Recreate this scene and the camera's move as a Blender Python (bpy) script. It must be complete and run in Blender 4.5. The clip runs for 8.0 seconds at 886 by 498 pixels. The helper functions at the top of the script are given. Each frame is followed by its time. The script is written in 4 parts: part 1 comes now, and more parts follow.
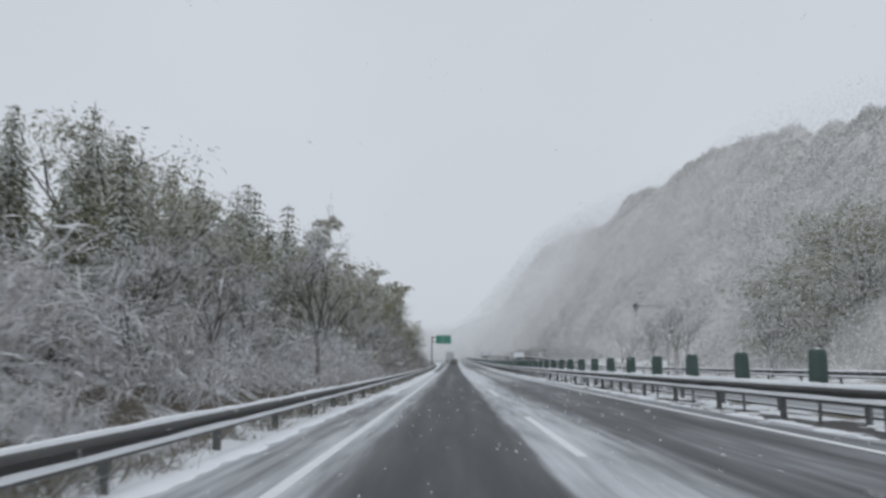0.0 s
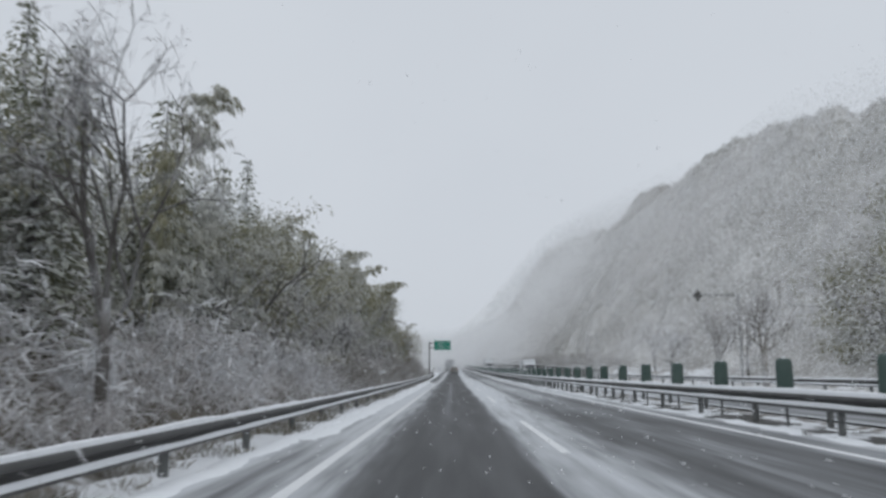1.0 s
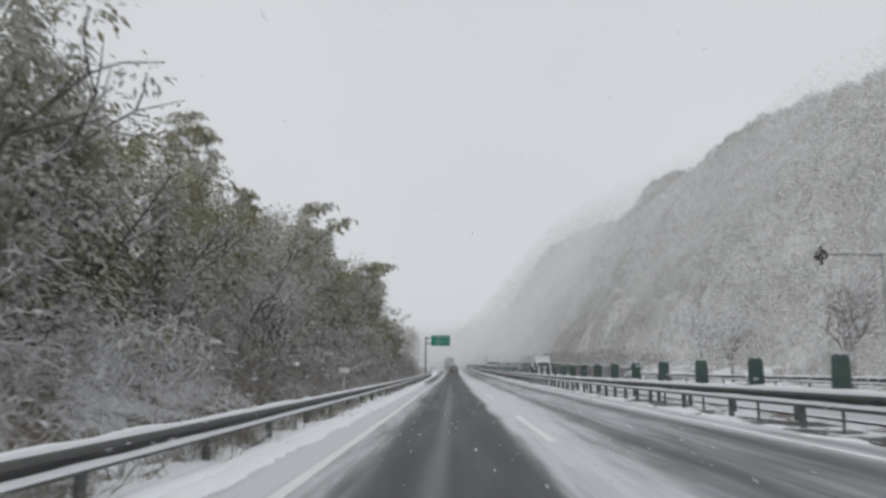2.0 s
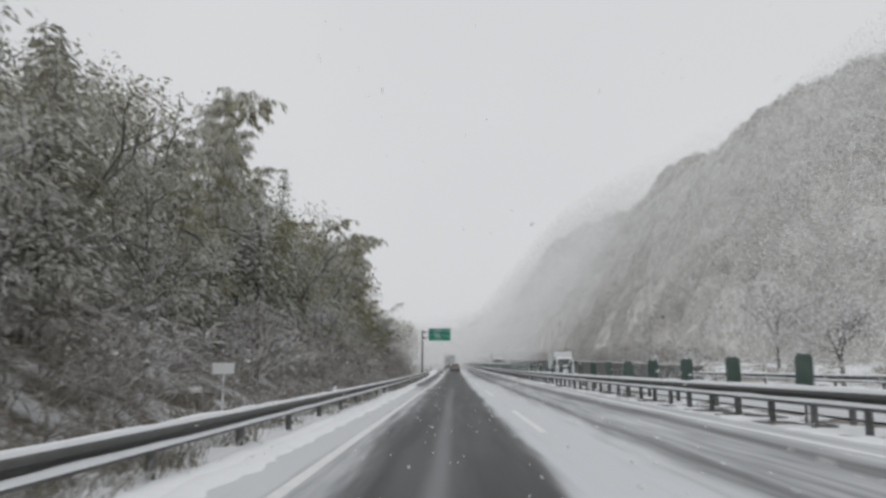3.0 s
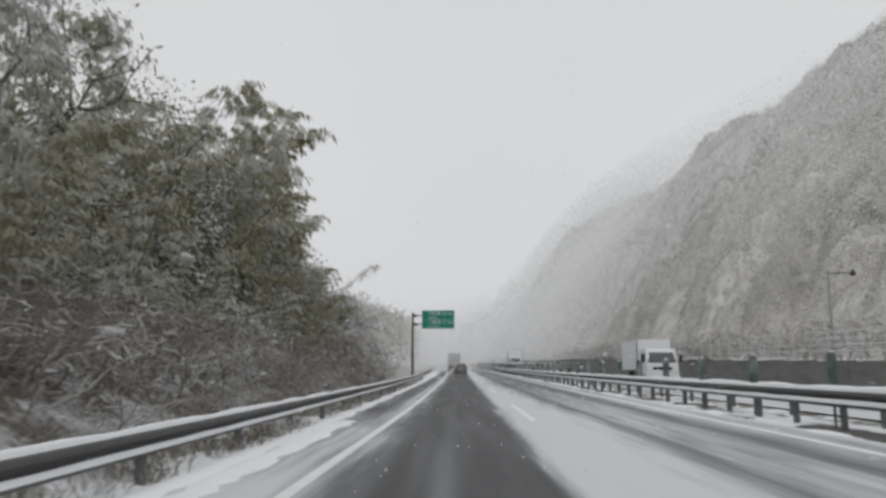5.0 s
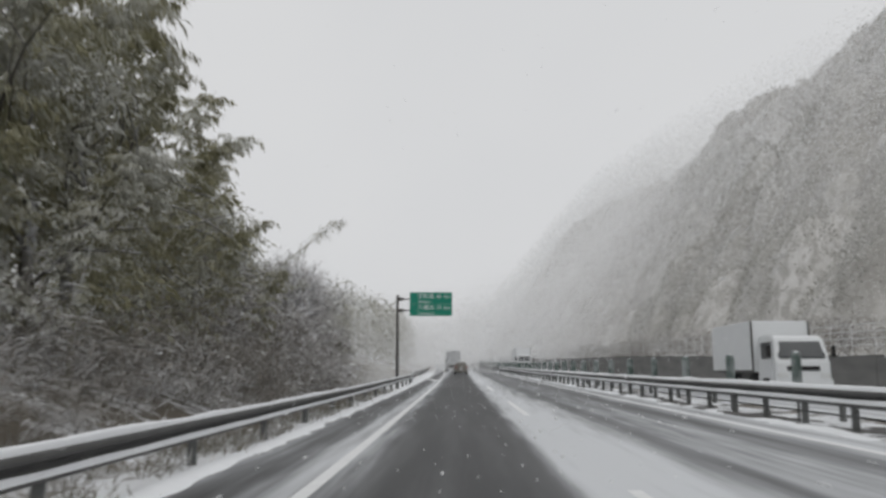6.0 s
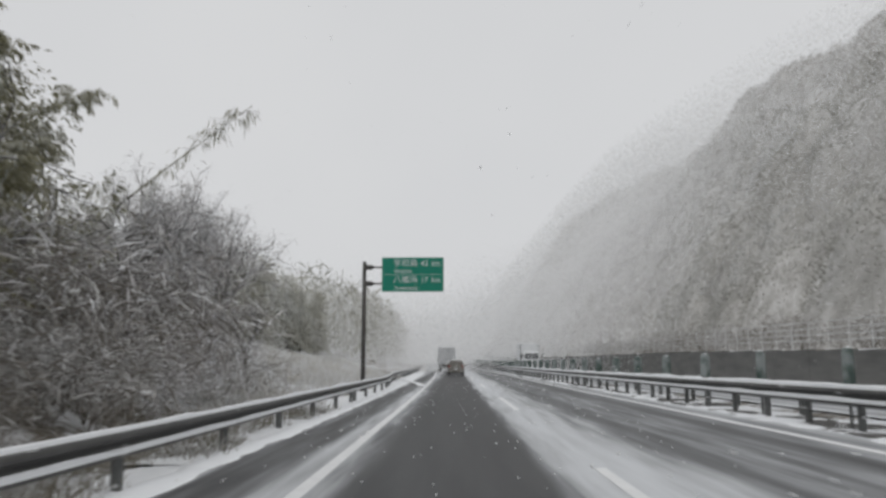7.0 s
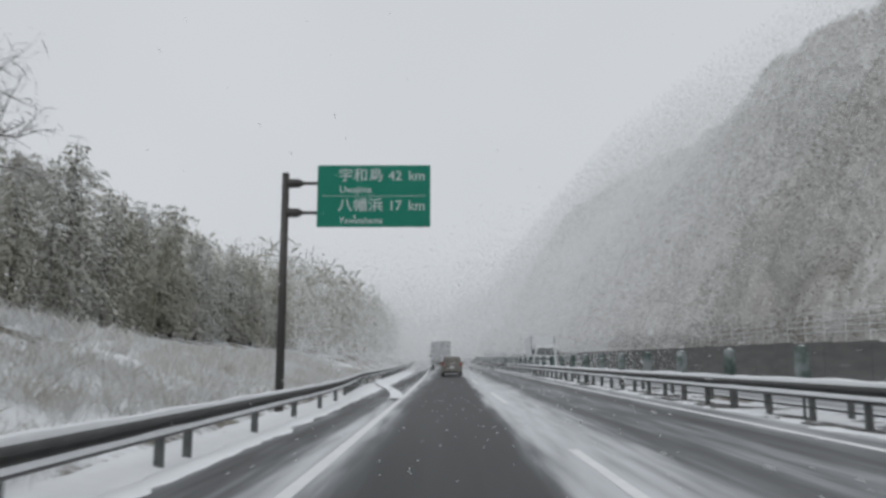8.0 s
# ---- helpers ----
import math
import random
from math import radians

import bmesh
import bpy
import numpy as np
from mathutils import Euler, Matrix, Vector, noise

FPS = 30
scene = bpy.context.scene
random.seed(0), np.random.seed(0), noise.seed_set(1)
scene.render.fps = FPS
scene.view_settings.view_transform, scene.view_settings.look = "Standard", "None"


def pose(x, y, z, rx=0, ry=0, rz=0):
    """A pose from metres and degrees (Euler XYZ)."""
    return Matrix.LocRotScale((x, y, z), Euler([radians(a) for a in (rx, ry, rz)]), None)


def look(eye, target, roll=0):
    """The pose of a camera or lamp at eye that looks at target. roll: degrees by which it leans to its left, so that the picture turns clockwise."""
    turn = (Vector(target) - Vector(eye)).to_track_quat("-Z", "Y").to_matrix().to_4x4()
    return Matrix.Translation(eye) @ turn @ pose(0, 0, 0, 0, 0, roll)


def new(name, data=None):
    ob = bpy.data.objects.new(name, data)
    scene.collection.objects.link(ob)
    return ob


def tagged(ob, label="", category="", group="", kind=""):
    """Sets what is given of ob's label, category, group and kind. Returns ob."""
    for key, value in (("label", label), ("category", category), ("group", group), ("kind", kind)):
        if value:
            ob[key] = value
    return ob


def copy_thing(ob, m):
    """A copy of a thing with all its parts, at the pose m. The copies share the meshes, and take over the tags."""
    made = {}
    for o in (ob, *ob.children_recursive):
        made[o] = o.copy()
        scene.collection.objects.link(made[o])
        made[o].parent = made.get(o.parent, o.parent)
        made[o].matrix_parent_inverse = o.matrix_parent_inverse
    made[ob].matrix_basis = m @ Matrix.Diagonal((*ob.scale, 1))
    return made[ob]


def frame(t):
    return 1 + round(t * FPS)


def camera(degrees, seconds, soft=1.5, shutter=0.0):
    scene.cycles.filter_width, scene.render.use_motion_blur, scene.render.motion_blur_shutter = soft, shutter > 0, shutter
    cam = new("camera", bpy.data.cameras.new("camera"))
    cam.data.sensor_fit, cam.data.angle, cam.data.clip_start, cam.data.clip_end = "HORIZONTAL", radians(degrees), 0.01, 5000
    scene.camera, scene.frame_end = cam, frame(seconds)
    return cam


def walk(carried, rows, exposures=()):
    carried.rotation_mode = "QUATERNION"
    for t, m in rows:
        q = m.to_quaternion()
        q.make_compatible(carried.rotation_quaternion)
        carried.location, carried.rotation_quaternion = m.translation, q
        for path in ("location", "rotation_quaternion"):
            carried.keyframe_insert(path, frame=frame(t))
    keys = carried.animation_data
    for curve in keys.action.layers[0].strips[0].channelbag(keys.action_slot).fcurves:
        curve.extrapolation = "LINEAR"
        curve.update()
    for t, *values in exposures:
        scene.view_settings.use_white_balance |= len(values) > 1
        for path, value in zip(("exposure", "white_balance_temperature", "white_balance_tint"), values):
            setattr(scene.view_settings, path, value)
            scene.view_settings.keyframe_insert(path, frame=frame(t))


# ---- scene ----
cam = camera(58.5, 8.0, soft=3.0, shutter=0.15)
SPEED = 18.45
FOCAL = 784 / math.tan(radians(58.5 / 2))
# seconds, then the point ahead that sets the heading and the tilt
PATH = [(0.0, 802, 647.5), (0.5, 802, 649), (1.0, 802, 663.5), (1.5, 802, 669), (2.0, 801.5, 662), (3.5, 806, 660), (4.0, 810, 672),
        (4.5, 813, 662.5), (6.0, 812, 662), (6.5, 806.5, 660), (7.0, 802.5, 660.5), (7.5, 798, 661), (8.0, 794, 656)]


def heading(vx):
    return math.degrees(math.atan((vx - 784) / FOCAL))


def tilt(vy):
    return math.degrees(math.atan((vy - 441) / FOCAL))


def rise(y):
    """The road lies in a long sag and climbs gently ahead."""
    return y * abs(y) / 28950 if y < 397 else 5.444 + (y - 397) * 0.012


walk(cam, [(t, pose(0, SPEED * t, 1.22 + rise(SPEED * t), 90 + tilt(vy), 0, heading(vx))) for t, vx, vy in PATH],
     [(0.0, 0.0, 6150, 9), (1.2, 0.0, 6150, 9), (2.2, 0.06, 6500, 10), (4.5, 0.08, 6620, 10), (6.5, 0.06, 6650, 10), (7.2, 0.03, 6600, 10), (8.0, 0.0, 6380, 9)])

# ---- world and light: thick overcast, falling snow ----
world = bpy.data.worlds.new("overcast_sky")
scene.world = world
world.use_nodes = True
wn, wl = world.node_tree.nodes, world.node_tree.links
sky = wn.new("ShaderNodeTexSky")
sky.sky_type, sky.sun_disc, sky.sun_elevation, sky.sun_rotation = "NISHITA", False, radians(48), radians(150)
sky.air_density, sky.dust_density = 1.0, 6.0
grey = wn.new("ShaderNodeHueSaturation")
grey.inputs["Saturation"].default_value, grey.inputs["Value"].default_value = 0.15, 0.10
wl.new(sky.outputs[0], grey.inputs["Color"])
cloud = wn.new("ShaderNodeMix")
cloud.data_type = "RGBA"
cloud.inputs["Factor"].default_value = 0.88
cloud.inputs["B"].default_value = (0.665, 0.685, 0.71, 1)
drift = wn.new("ShaderNodeTexNoise")
drift.inputs["Scale"].default_value, drift.inputs["Detail"].default_value = 2.2, 3
tone = wn.new("ShaderNodeMix")
tone.data_type = "RGBA"
tone.inputs["A"].default_value, tone.inputs["B"].default_value = (0.615, 0.635, 0.665, 1), (0.715, 0.73, 0.75, 1)
wl.new(wn.new("ShaderNodeTexCoord").outputs["Generated"], drift.inputs["Vector"])
wl.new(drift.outputs["Fac"], tone.inputs["Factor"])
wl.new(tone.outputs["Result"], cloud.inputs["B"])
wl.new(grey.outputs[0], cloud.inputs["A"])
wl.new(cloud.outputs["Result"], wn["Background"].inputs[0])
wn["Background"].inputs[1].default_value = 1.0
sun = new("sun", bpy.data.lights.new("sun", "SUN"))
sun.data.energy, sun.data.angle, sun.data.color = 0.5, radians(40), (1, 0.98, 0.95)
sun.matrix_world = look((-20, -40, 60), (0, 0, 0))


# ---- materials ----
class Mat:
    """A small node builder."""

    def __init__(self, name, rough=0.8, metal=0.0):
        self.m = bpy.data.materials.new(name)
        self.m.use_nodes = True
        self.n, self.l = self.m.node_tree.nodes, self.m.node_tree.links
        self.b = self.n["Principled BSDF"]
        self.b.inputs["Roughness"].default_value = rough
        self.b.inputs["Metallic"].default_value = metal
        self.b.inputs["Specular IOR Level"].default_value = 0.3

    def link(self, a, b):
        self.l.new(a, b)

    def put(self, socket, value):
        if hasattr(value, "is_linked"):
            self.l.new(value, socket)
        else:
            socket.default_value = value

    def coords(self, scale=(1, 1, 1), world_space=True):
        if world_space:
            src = self.n.new("ShaderNodeNewGeometry").outputs["Position"]
        else:
            src = self.n.new("ShaderNodeTexCoord").outputs["Object"]
        mp = self.n.new("ShaderNodeMapping")
        mp.inputs["Scale"].default_value = scale
        self.link(src, mp.inputs["Vector"])
        return mp.outputs[0]

    def noise(self, scale, stretch=(1, 1, 1), detail=4, world_space=True):
        t = self.n.new("ShaderNodeTexNoise")
        t.inputs["Scale"].default_value, t.inputs["Detail"].default_value = scale, detail
        self.link(self.coords(stretch, world_space), t.inputs["Vector"])
        return t.outputs["Fac"]

    def maprange(self, v, a, b, c=0.0, d=1.0):
        r = self.n.new("ShaderNodeMapRange")
        r.interpolation_type = "SMOOTHSTEP"
        self.put(r.inputs["Value"], v)
        for k, q in zip(("From Min", "From Max", "To Min", "To Max"), (a, b, c, d)):
            r.inputs[k].default_value = q
        return r.outputs[0]

    def math(self, op, a, b=0.0):
        r = self.n.new("ShaderNodeMath")
        r.operation = op
        self.put(r.inputs[0], a), self.put(r.inputs[1], b)
        return r.outputs[0]

    def mix(self, f, a, b):
        r = self.n.new("ShaderNodeMix")
        r.data_type = "RGBA"
        self.put(r.inputs["Factor"], f)
        self.put(r.inputs["A"], (*a, 1) if isinstance(a, tuple) else a)
        self.put(r.inputs["B"], (*b, 1) if isinstance(b, tuple) else b)
        return r.outputs["Result"]

    def random(self):
        return self.n.new("ShaderNodeObjectInfo").outputs["Random"]

    def island(self):
        return self.n.new("ShaderNodeNewGeometry").outputs["Random Per Island"]

    def up(self):
        s = self.n.new("ShaderNodeSeparateXYZ")
        self.link(self.n.new("ShaderNodeNewGeometry").outputs["Normal"], s.inputs[0])
        return s.outputs["Z"]

    def axis(self, k):
        s = self.n.new("ShaderNodeSeparateXYZ")
        self.link(self.n.new("ShaderNodeNewGeometry").outputs["Position"], s.inputs[0])
        return s.outputs[k]

    def bump(self, h, strength=0.3, dist=0.02):
        b = self.n.new("ShaderNodeBump")
        b.inputs["Strength"].default_value, b.inputs["Distance"].default_value = strength, dist
        self.link(h, b.inputs["Height"])
        self.link(b.outputs[0], self.b.inputs["Normal"])

    def color(self, c):
        self.put(self.b.inputs["Base Color"], (*c, 1) if isinstance(c, tuple) else c)
        return self

    def rough(self, v):
        self.put(self.b.inputs["Roughness"], v)


SNOW = (0.80, 0.82, 0.85)


def snowy(name, dark, light, low=0.15, high=1.0, amount=0.75, grain=1.2, rough=0.85, clump=0.7, face=0.3, vary=0.3, thin=0.0):
    """A surface dusted with snow: in clumps, and more on what faces up."""
    m = Mat(name, rough)
    base = m.mix(m.noise(grain, detail=5), dark, light)
    base = m.mix(m.maprange(m.island(), 0, 1, 0, vary), base, dark)
    n = m.maprange(m.noise(clump, detail=4), 0.25, 0.75, 0, 0.8)
    lie = m.maprange(m.math("ADD", m.math("MULTIPLY", m.up(), face), n), low, high, 0.03, amount)
    tone = m.mix(lie, base, SNOW)
    m.color(tone)
    if thin:
        # thin leaves let part of the light through
        glow = m.n.new("ShaderNodeBsdfTranslucent")
        m.link(tone, glow.inputs["Color"])
        both = m.n.new("ShaderNodeMixShader")
        both.inputs[0].default_value = thin
        m.link(m.b.outputs[0], both.inputs[1])
        m.link(glow.outputs[0], both.inputs[2])
        m.link(both.outputs[0], m.n["Material Output"].inputs["Surface"])
    return m.m


M_CEDAR = snowy("cedar_foliage", (0.165, 0.172, 0.11), (0.30, 0.307, 0.2), 0.05, 0.95, 0.68, clump=0.5, vary=0.15, thin=0.22)
M_BAMBOO = snowy("bamboo_foliage", (0.185, 0.177, 0.095), (0.335, 0.313, 0.18), 0.08, 0.95, 0.62, clump=0.4, vary=0.15, thin=0.22)
M_BROAD = snowy("evergreen_foliage", (0.18, 0.172, 0.098), (0.32, 0.303, 0.182), 0.08, 0.95, 0.62, clump=0.4, vary=0.15, thin=0.22)
M_TWIG = snowy("frosted_twigs", (0.43, 0.40, 0.39), (0.62, 0.59, 0.575), -0.1, 0.85, 0.85, clump=0.8, thin=0.15)
M_BARK = snowy("bark", (0.065, 0.058, 0.052), (0.15, 0.135, 0.12), 0.2, 1.0, 0.7)
M_CULM = snowy("bamboo_culm", (0.15, 0.15, 0.09), (0.26, 0.25, 0.16), 0.2, 1.0, 0.7)
M_GRASS = snowy("snowy_dry_grass", (0.44, 0.42, 0.375), (0.62, 0.60, 0.55), -0.15, 0.85, 0.75, thin=0.3)
M_VERGE = snowy("brown_verge_grass", (0.12, 0.105, 0.075), (0.26, 0.235, 0.18), 0.2, 1.0, 0.8, clump=1.5)
# both hill woods: base tones lifted for haze, with snow on top
M_HILLWOOD = snowy("snowy_hazed_twigs", (0.42, 0.405, 0.39), (0.65, 0.64, 0.625), 0.12, 1.0, 0.5, grain=0.13, clump=0.05, face=0.1, vary=0.1, thin=0.3)
M_HILLGREEN = snowy("snowy_hazed_evergreens", (0.30, 0.295, 0.265), (0.50, 0.49, 0.455), 0.12, 1.0, 0.4, grain=0.13, clump=0.05, face=0.1, vary=0.1, thin=0.3)
M_SHRUB = snowy("brown_twigs", (0.19, 0.172, 0.15), (0.33, 0.305, 0.27), 0.15, 1.0, 0.6, clump=0.5, vary=0.2, thin=0.15)
# foliage colour lightened to hold haze as well as snow
M_FARWOOD = snowy("snowy_hazed_wood", (0.31, 0.306, 0.25), (0.47, 0.458, 0.385), 0.05, 1.0, 0.6, grain=0.1, clump=0.15, face=0.2, vary=0.15, thin=0.15)


def ground_material():
    m = Mat("snowy_ground", 0.9)
    soil = m.mix(m.noise(3, detail=6), (0.13, 0.115, 0.095), (0.30, 0.28, 0.25))
    patch = m.maprange(m.math("ADD", m.noise(0.5, detail=6), m.math("MULTIPLY", m.noise(4), 0.35)), 0.56, 0.78)
    m.color(m.mix(patch, soil, SNOW))
    m.bump(m.noise(6, detail=6), 0.6, 0.06)
    return m.m


M_GROUND = ground_material()


def hill_material():
    m = Mat("snowy_wooded_hillside", 0.9)
    # pale base tones include the haze that hangs before the slope
    a = m.mix(m.maprange(m.noise(0.03, detail=3), 0.35, 0.65), (0.46, 0.452, 0.435), (0.62, 0.615, 0.605))
    a = m.mix(m.maprange(m.noise(0.1, detail=4), 0.40, 0.62, 0, 0.65), a, (0.30, 0.293, 0.275))
    # the mesh of bare crowns seen from afar
    a = m.mix(m.maprange(m.noise(1.1, (1, 1, 0.6), 6), 0.42, 0.62, 0, 0.6), a, (0.30, 0.292, 0.272))
    patch = m.maprange(m.noise(0.07, (1, 0.7, 1), 4), 0.54, 0.74, 0.0, 0.2)
    m.color(m.mix(patch, a, SNOW))
    m.bump(m.noise(0.9, detail=6), 0.5, 0.4)
    return m.m


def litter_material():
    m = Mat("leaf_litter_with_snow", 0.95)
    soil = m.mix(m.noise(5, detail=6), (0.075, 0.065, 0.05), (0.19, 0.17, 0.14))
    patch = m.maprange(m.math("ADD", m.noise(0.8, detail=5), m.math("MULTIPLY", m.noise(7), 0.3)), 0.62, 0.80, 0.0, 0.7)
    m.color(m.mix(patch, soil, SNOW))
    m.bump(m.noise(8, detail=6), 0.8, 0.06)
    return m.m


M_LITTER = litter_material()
M_HILL = hill_material()


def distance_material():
    # black surface that emits a pale grey in place of haze
    m = Mat("glowing_haze_distance", 1.0)
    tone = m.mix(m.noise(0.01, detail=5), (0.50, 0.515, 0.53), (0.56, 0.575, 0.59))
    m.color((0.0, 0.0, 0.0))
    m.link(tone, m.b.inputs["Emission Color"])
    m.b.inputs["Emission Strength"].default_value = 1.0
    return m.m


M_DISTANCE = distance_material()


def road_material(name, stops):
    """Wet asphalt with slush lying between the wheel tracks; stops: metres across, amount of slush."""
    m = Mat(name, 0.5)
    x = m.axis("X")
    wander = m.math("MULTIPLY", m.math("SUBTRACT", m.noise(0.6, (1, 0.12, 1), 5), 0.5), 0.5)
    wander = m.math("ADD", wander, m.math("MULTIPLY", m.math("SUBTRACT", m.noise(4, (1, 0.08, 1), 4), 0.5), 0.18))
    lo, hi = stops[0][0], stops[-1][0]
    pos = m.maprange(m.math("ADD", x, wander), lo, hi)
    pos.node.interpolation_type = "LINEAR"
    ramp = m.n.new("ShaderNodeValToRGB")
    e = ramp.color_ramp.elements
    while len(e) < len(stops):
        e.new(0.5)
    for k, (s, v) in enumerate(stops):
        e[k].position, e[k].color = (s - lo) / (hi - lo), (v, v, v, 1)
    m.link(pos, ramp.inputs[0])
    streak = m.math("MULTIPLY", m.math("SUBTRACT", m.noise(5, (1, 0.05, 1), 5), 0.5), 0.8)
    patch = m.math("MULTIPLY", m.math("SUBTRACT", m.noise(0.25, (1, 0.3, 1), 4), 0.5), 0.5)
    y = m.axis("Y")
    raw = ramp.outputs[0]
    live = m.maprange(raw, 0.0, 0.35)
    s = m.math("ADD", raw, m.math("MULTIPLY", m.math("ADD", streak, patch), live))
    # more slush on the shoulder half-way, and on the fast lane farther on
    deep = m.math("MULTIPLY", m.maprange(y, 26, 54), m.maprange(y, 118, 95))
    s = m.math("ADD", s, m.math("MULTIPLY", m.math("MULTIPLY", deep, m.maprange(x, -1.8, -2.1)), 0.52))
    mid = m.math("MULTIPLY", m.maprange(x, -0.45, -0.2), m.maprange(x, 0.05, -0.15))
    s = m.math("ADD", s, m.math("MULTIPLY", m.math("MULTIPLY", m.maprange(y, 24, 57), m.maprange(y, 123, 95)), m.math("MULTIPLY", mid, 0.28)))
    s = m.math("ADD", s, m.math("MULTIPLY", m.math("MULTIPLY", m.math("SUBTRACT", m.math("MULTIPLY", m.maprange(y, 36, 68, 0, 0.36), m.maprange(y, 150, 114, 0.3, 1.0)), 0.04), m.maprange(x, 1.1, 1.4)), live))
    s = m.math("SUBTRACT", s, m.math("MULTIPLY", m.math("MULTIPLY", m.maprange(y, 106, 121), m.maprange(x, -1.9, -2.1)), 0.26))
    s = m.maprange(s, 0.0, 0.95)
    tar = m.mix(m.noise(60, detail=3), (0.022, 0.023, 0.024), (0.050, 0.051, 0.052))
    # the lane is blacker and wetter farther on
    worn = m.math("MULTIPLY", m.maprange(m.noise(2.5, (1, 0.06, 1), 6), 0.35, 0.7), m.maprange(y, 118, 150, 1.0, 0.25))
    tar = m.mix(worn, tar, (0.075, 0.077, 0.08))
    m.color(m.mix(s, tar, (0.60, 0.62, 0.645)))
    m.b.inputs["Specular IOR Level"].default_value = 0.22
    m.rough(m.maprange(s, 0, 0.5, 0.55, 0.9))
    m.bump(m.math("ADD", m.math("MULTIPLY", s, 0.6), m.math("MULTIPLY", m.noise(40, detail=4), 0.3)), 0.4, 0.012)
    return m.m


M_ROAD = road_material("slushy_wet_asphalt", [
    (-3.1, 0.9), (-2.85, 0.52), (-2.5, 0.42), (-2.15, 0.52), (-1.80, 0.66), (-1.45, 0.56), (-1.15, 0.28), (-0.85, 0.05), (0.3, 0.02),
    (0.95, 0.05), (1.2, 0.60), (1.75, 0.74), (2.15, 0.64), (2.6, 0.46), (2.9, 0.26), (3.15, 0.16), (3.4, 0.27), (4.2, 0.30), (4.6, 0.2), (4.8, 0.14), (5.1, 0.24), (5.5, 0.48), (5.9, 0.35), (6.3, 0.8)])
def median_material():
    m = Mat("wet_gravel_with_snow", 0.85)
    stone = m.mix(m.noise(14, detail=5), (0.055, 0.055, 0.052), (0.16, 0.155, 0.15))
    patch = m.maprange(m.math("ADD", m.noise(0.9, (1, 0.5, 1), 5), m.math("MULTIPLY", m.noise(5), 0.25)), 0.60, 0.70)
    m.color(m.mix(patch, stone, SNOW))
    m.bump(m.noise(10, detail=6), 0.6, 0.04)
    return m.m


M_MEDIAN = median_material()
M_ROAD_FAR = road_material("slushy_asphalt_opposite", [
    (8.2, 0.8), (8.8, 0.35), (9.4, 0.5), (9.9, 0.15), (10.6, 0.35), (11.4, 0.15), (12.4, 0.6), (13.2, 0.2), (14.0, 0.45), (14.7, 0.2), (15.6, 0.5), (16.4, 0.85)])


def plain(name, a, b, scale=6.0, rough=0.6, metal=0.0, bump=0.0, stretch=(1, 1, 1)):
    m = Mat(name, rough, metal)
    m.color(m.mix(m.noise(scale, stretch, 5), a, b))
    if bump:
        m.bump(m.noise(scale * 3, stretch, 5), bump, 0.01)
    return m.m


M_LINE = plain("worn_white_road_paint", (0.66, 0.67, 0.68), (0.84, 0.85, 0.86), 5, 0.7)
M_STEEL = plain("dull_galvanised_steel", (0.07, 0.07, 0.068), (0.14, 0.14, 0.136), 3, 0.6, 0.2, 0.1)
M_POST = plain("weathered_steel_post", (0.10, 0.105, 0.105), (0.20, 0.205, 0.20), 9, 0.6, 0.4)
# pole colour lightened so that it fades like steel behind haze
M_PALEPOLE = plain("haze_pale_steel_pole", (0.27, 0.275, 0.28), (0.40, 0.405, 0.41), 5, 0.6, 0.2)
M_SNOW = plain("fresh_snow", (0.76, 0.78, 0.81), (0.86, 0.88, 0.90), 4, 0.9, 0, 0.5)


def flake_material():
    """Ice crystals: they scatter nearly all light, half of it onward."""
    m = Mat("airborne_snow", 0.95)
    tone = m.mix(m.island(), (0.95, 0.96, 0.97), (0.98, 0.985, 0.99))
    m.color(tone)
    onward = m.n.new("ShaderNodeBsdfTranslucent")
    m.link(tone, onward.inputs["Color"])
    both = m.n.new("ShaderNodeMixShader")
    both.inputs[0].default_value = 0.5
    m.link(m.b.outputs[0], both.inputs[1])
    m.link(onward.outputs[0], both.inputs[2])
    m.link(both.outputs[0], m.n["Material Output"].inputs["Surface"])
    return m.m


M_FLAKE = flake_material()


def board_material():
    m = Mat("dull_green_plastic", 0.5)
    base = m.mix(m.noise(3), (0.040, 0.070, 0.060), (0.080, 0.115, 0.102))
    stuck = m.math("MULTIPLY", m.maprange(m.axis("Y"), 80, 128, 0.02, 0.3), m.maprange(m.noise(2.2), 0.35, 0.65))
    m.color(m.mix(stuck, base, SNOW))
    return m.m


M_BOARD = board_material()
M_SIGN = plain("green_sign_sheet", (0.006, 0.185, 0.125), (0.012, 0.225, 0.155), 2.5, 0.55)
M_WHITE = plain("white_reflective_letters", (0.42, 0.5, 0.49), (0.62, 0.68, 0.67), 3, 0.6)
M_DARKSTEEL = plain("dark_brown_painted_steel", (0.055, 0.052, 0.050), (0.095, 0.09, 0.085), 5, 0.55, 0.2)
M_CONCRETE = plain("weathered_concrete", (0.085, 0.087, 0.085), (0.21, 0.208, 0.2), 1.3, 0.85, 0, 0.4, (1, 0.4, 2))
M_VAN = plain("white_truck_paint", (0.66, 0.68, 0.70), (0.76, 0.78, 0.79), 1.2, 0.4)
M_CAR = plain("dirty_tan_grey_car_paint", (0.16, 0.15, 0.135), (0.27, 0.26, 0.24), 3, 0.4, 0.3)
M_TRUCKGREY = plain("grey_truck_box", (0.38, 0.395, 0.41), (0.46, 0.475, 0.49), 1.5, 0.5)
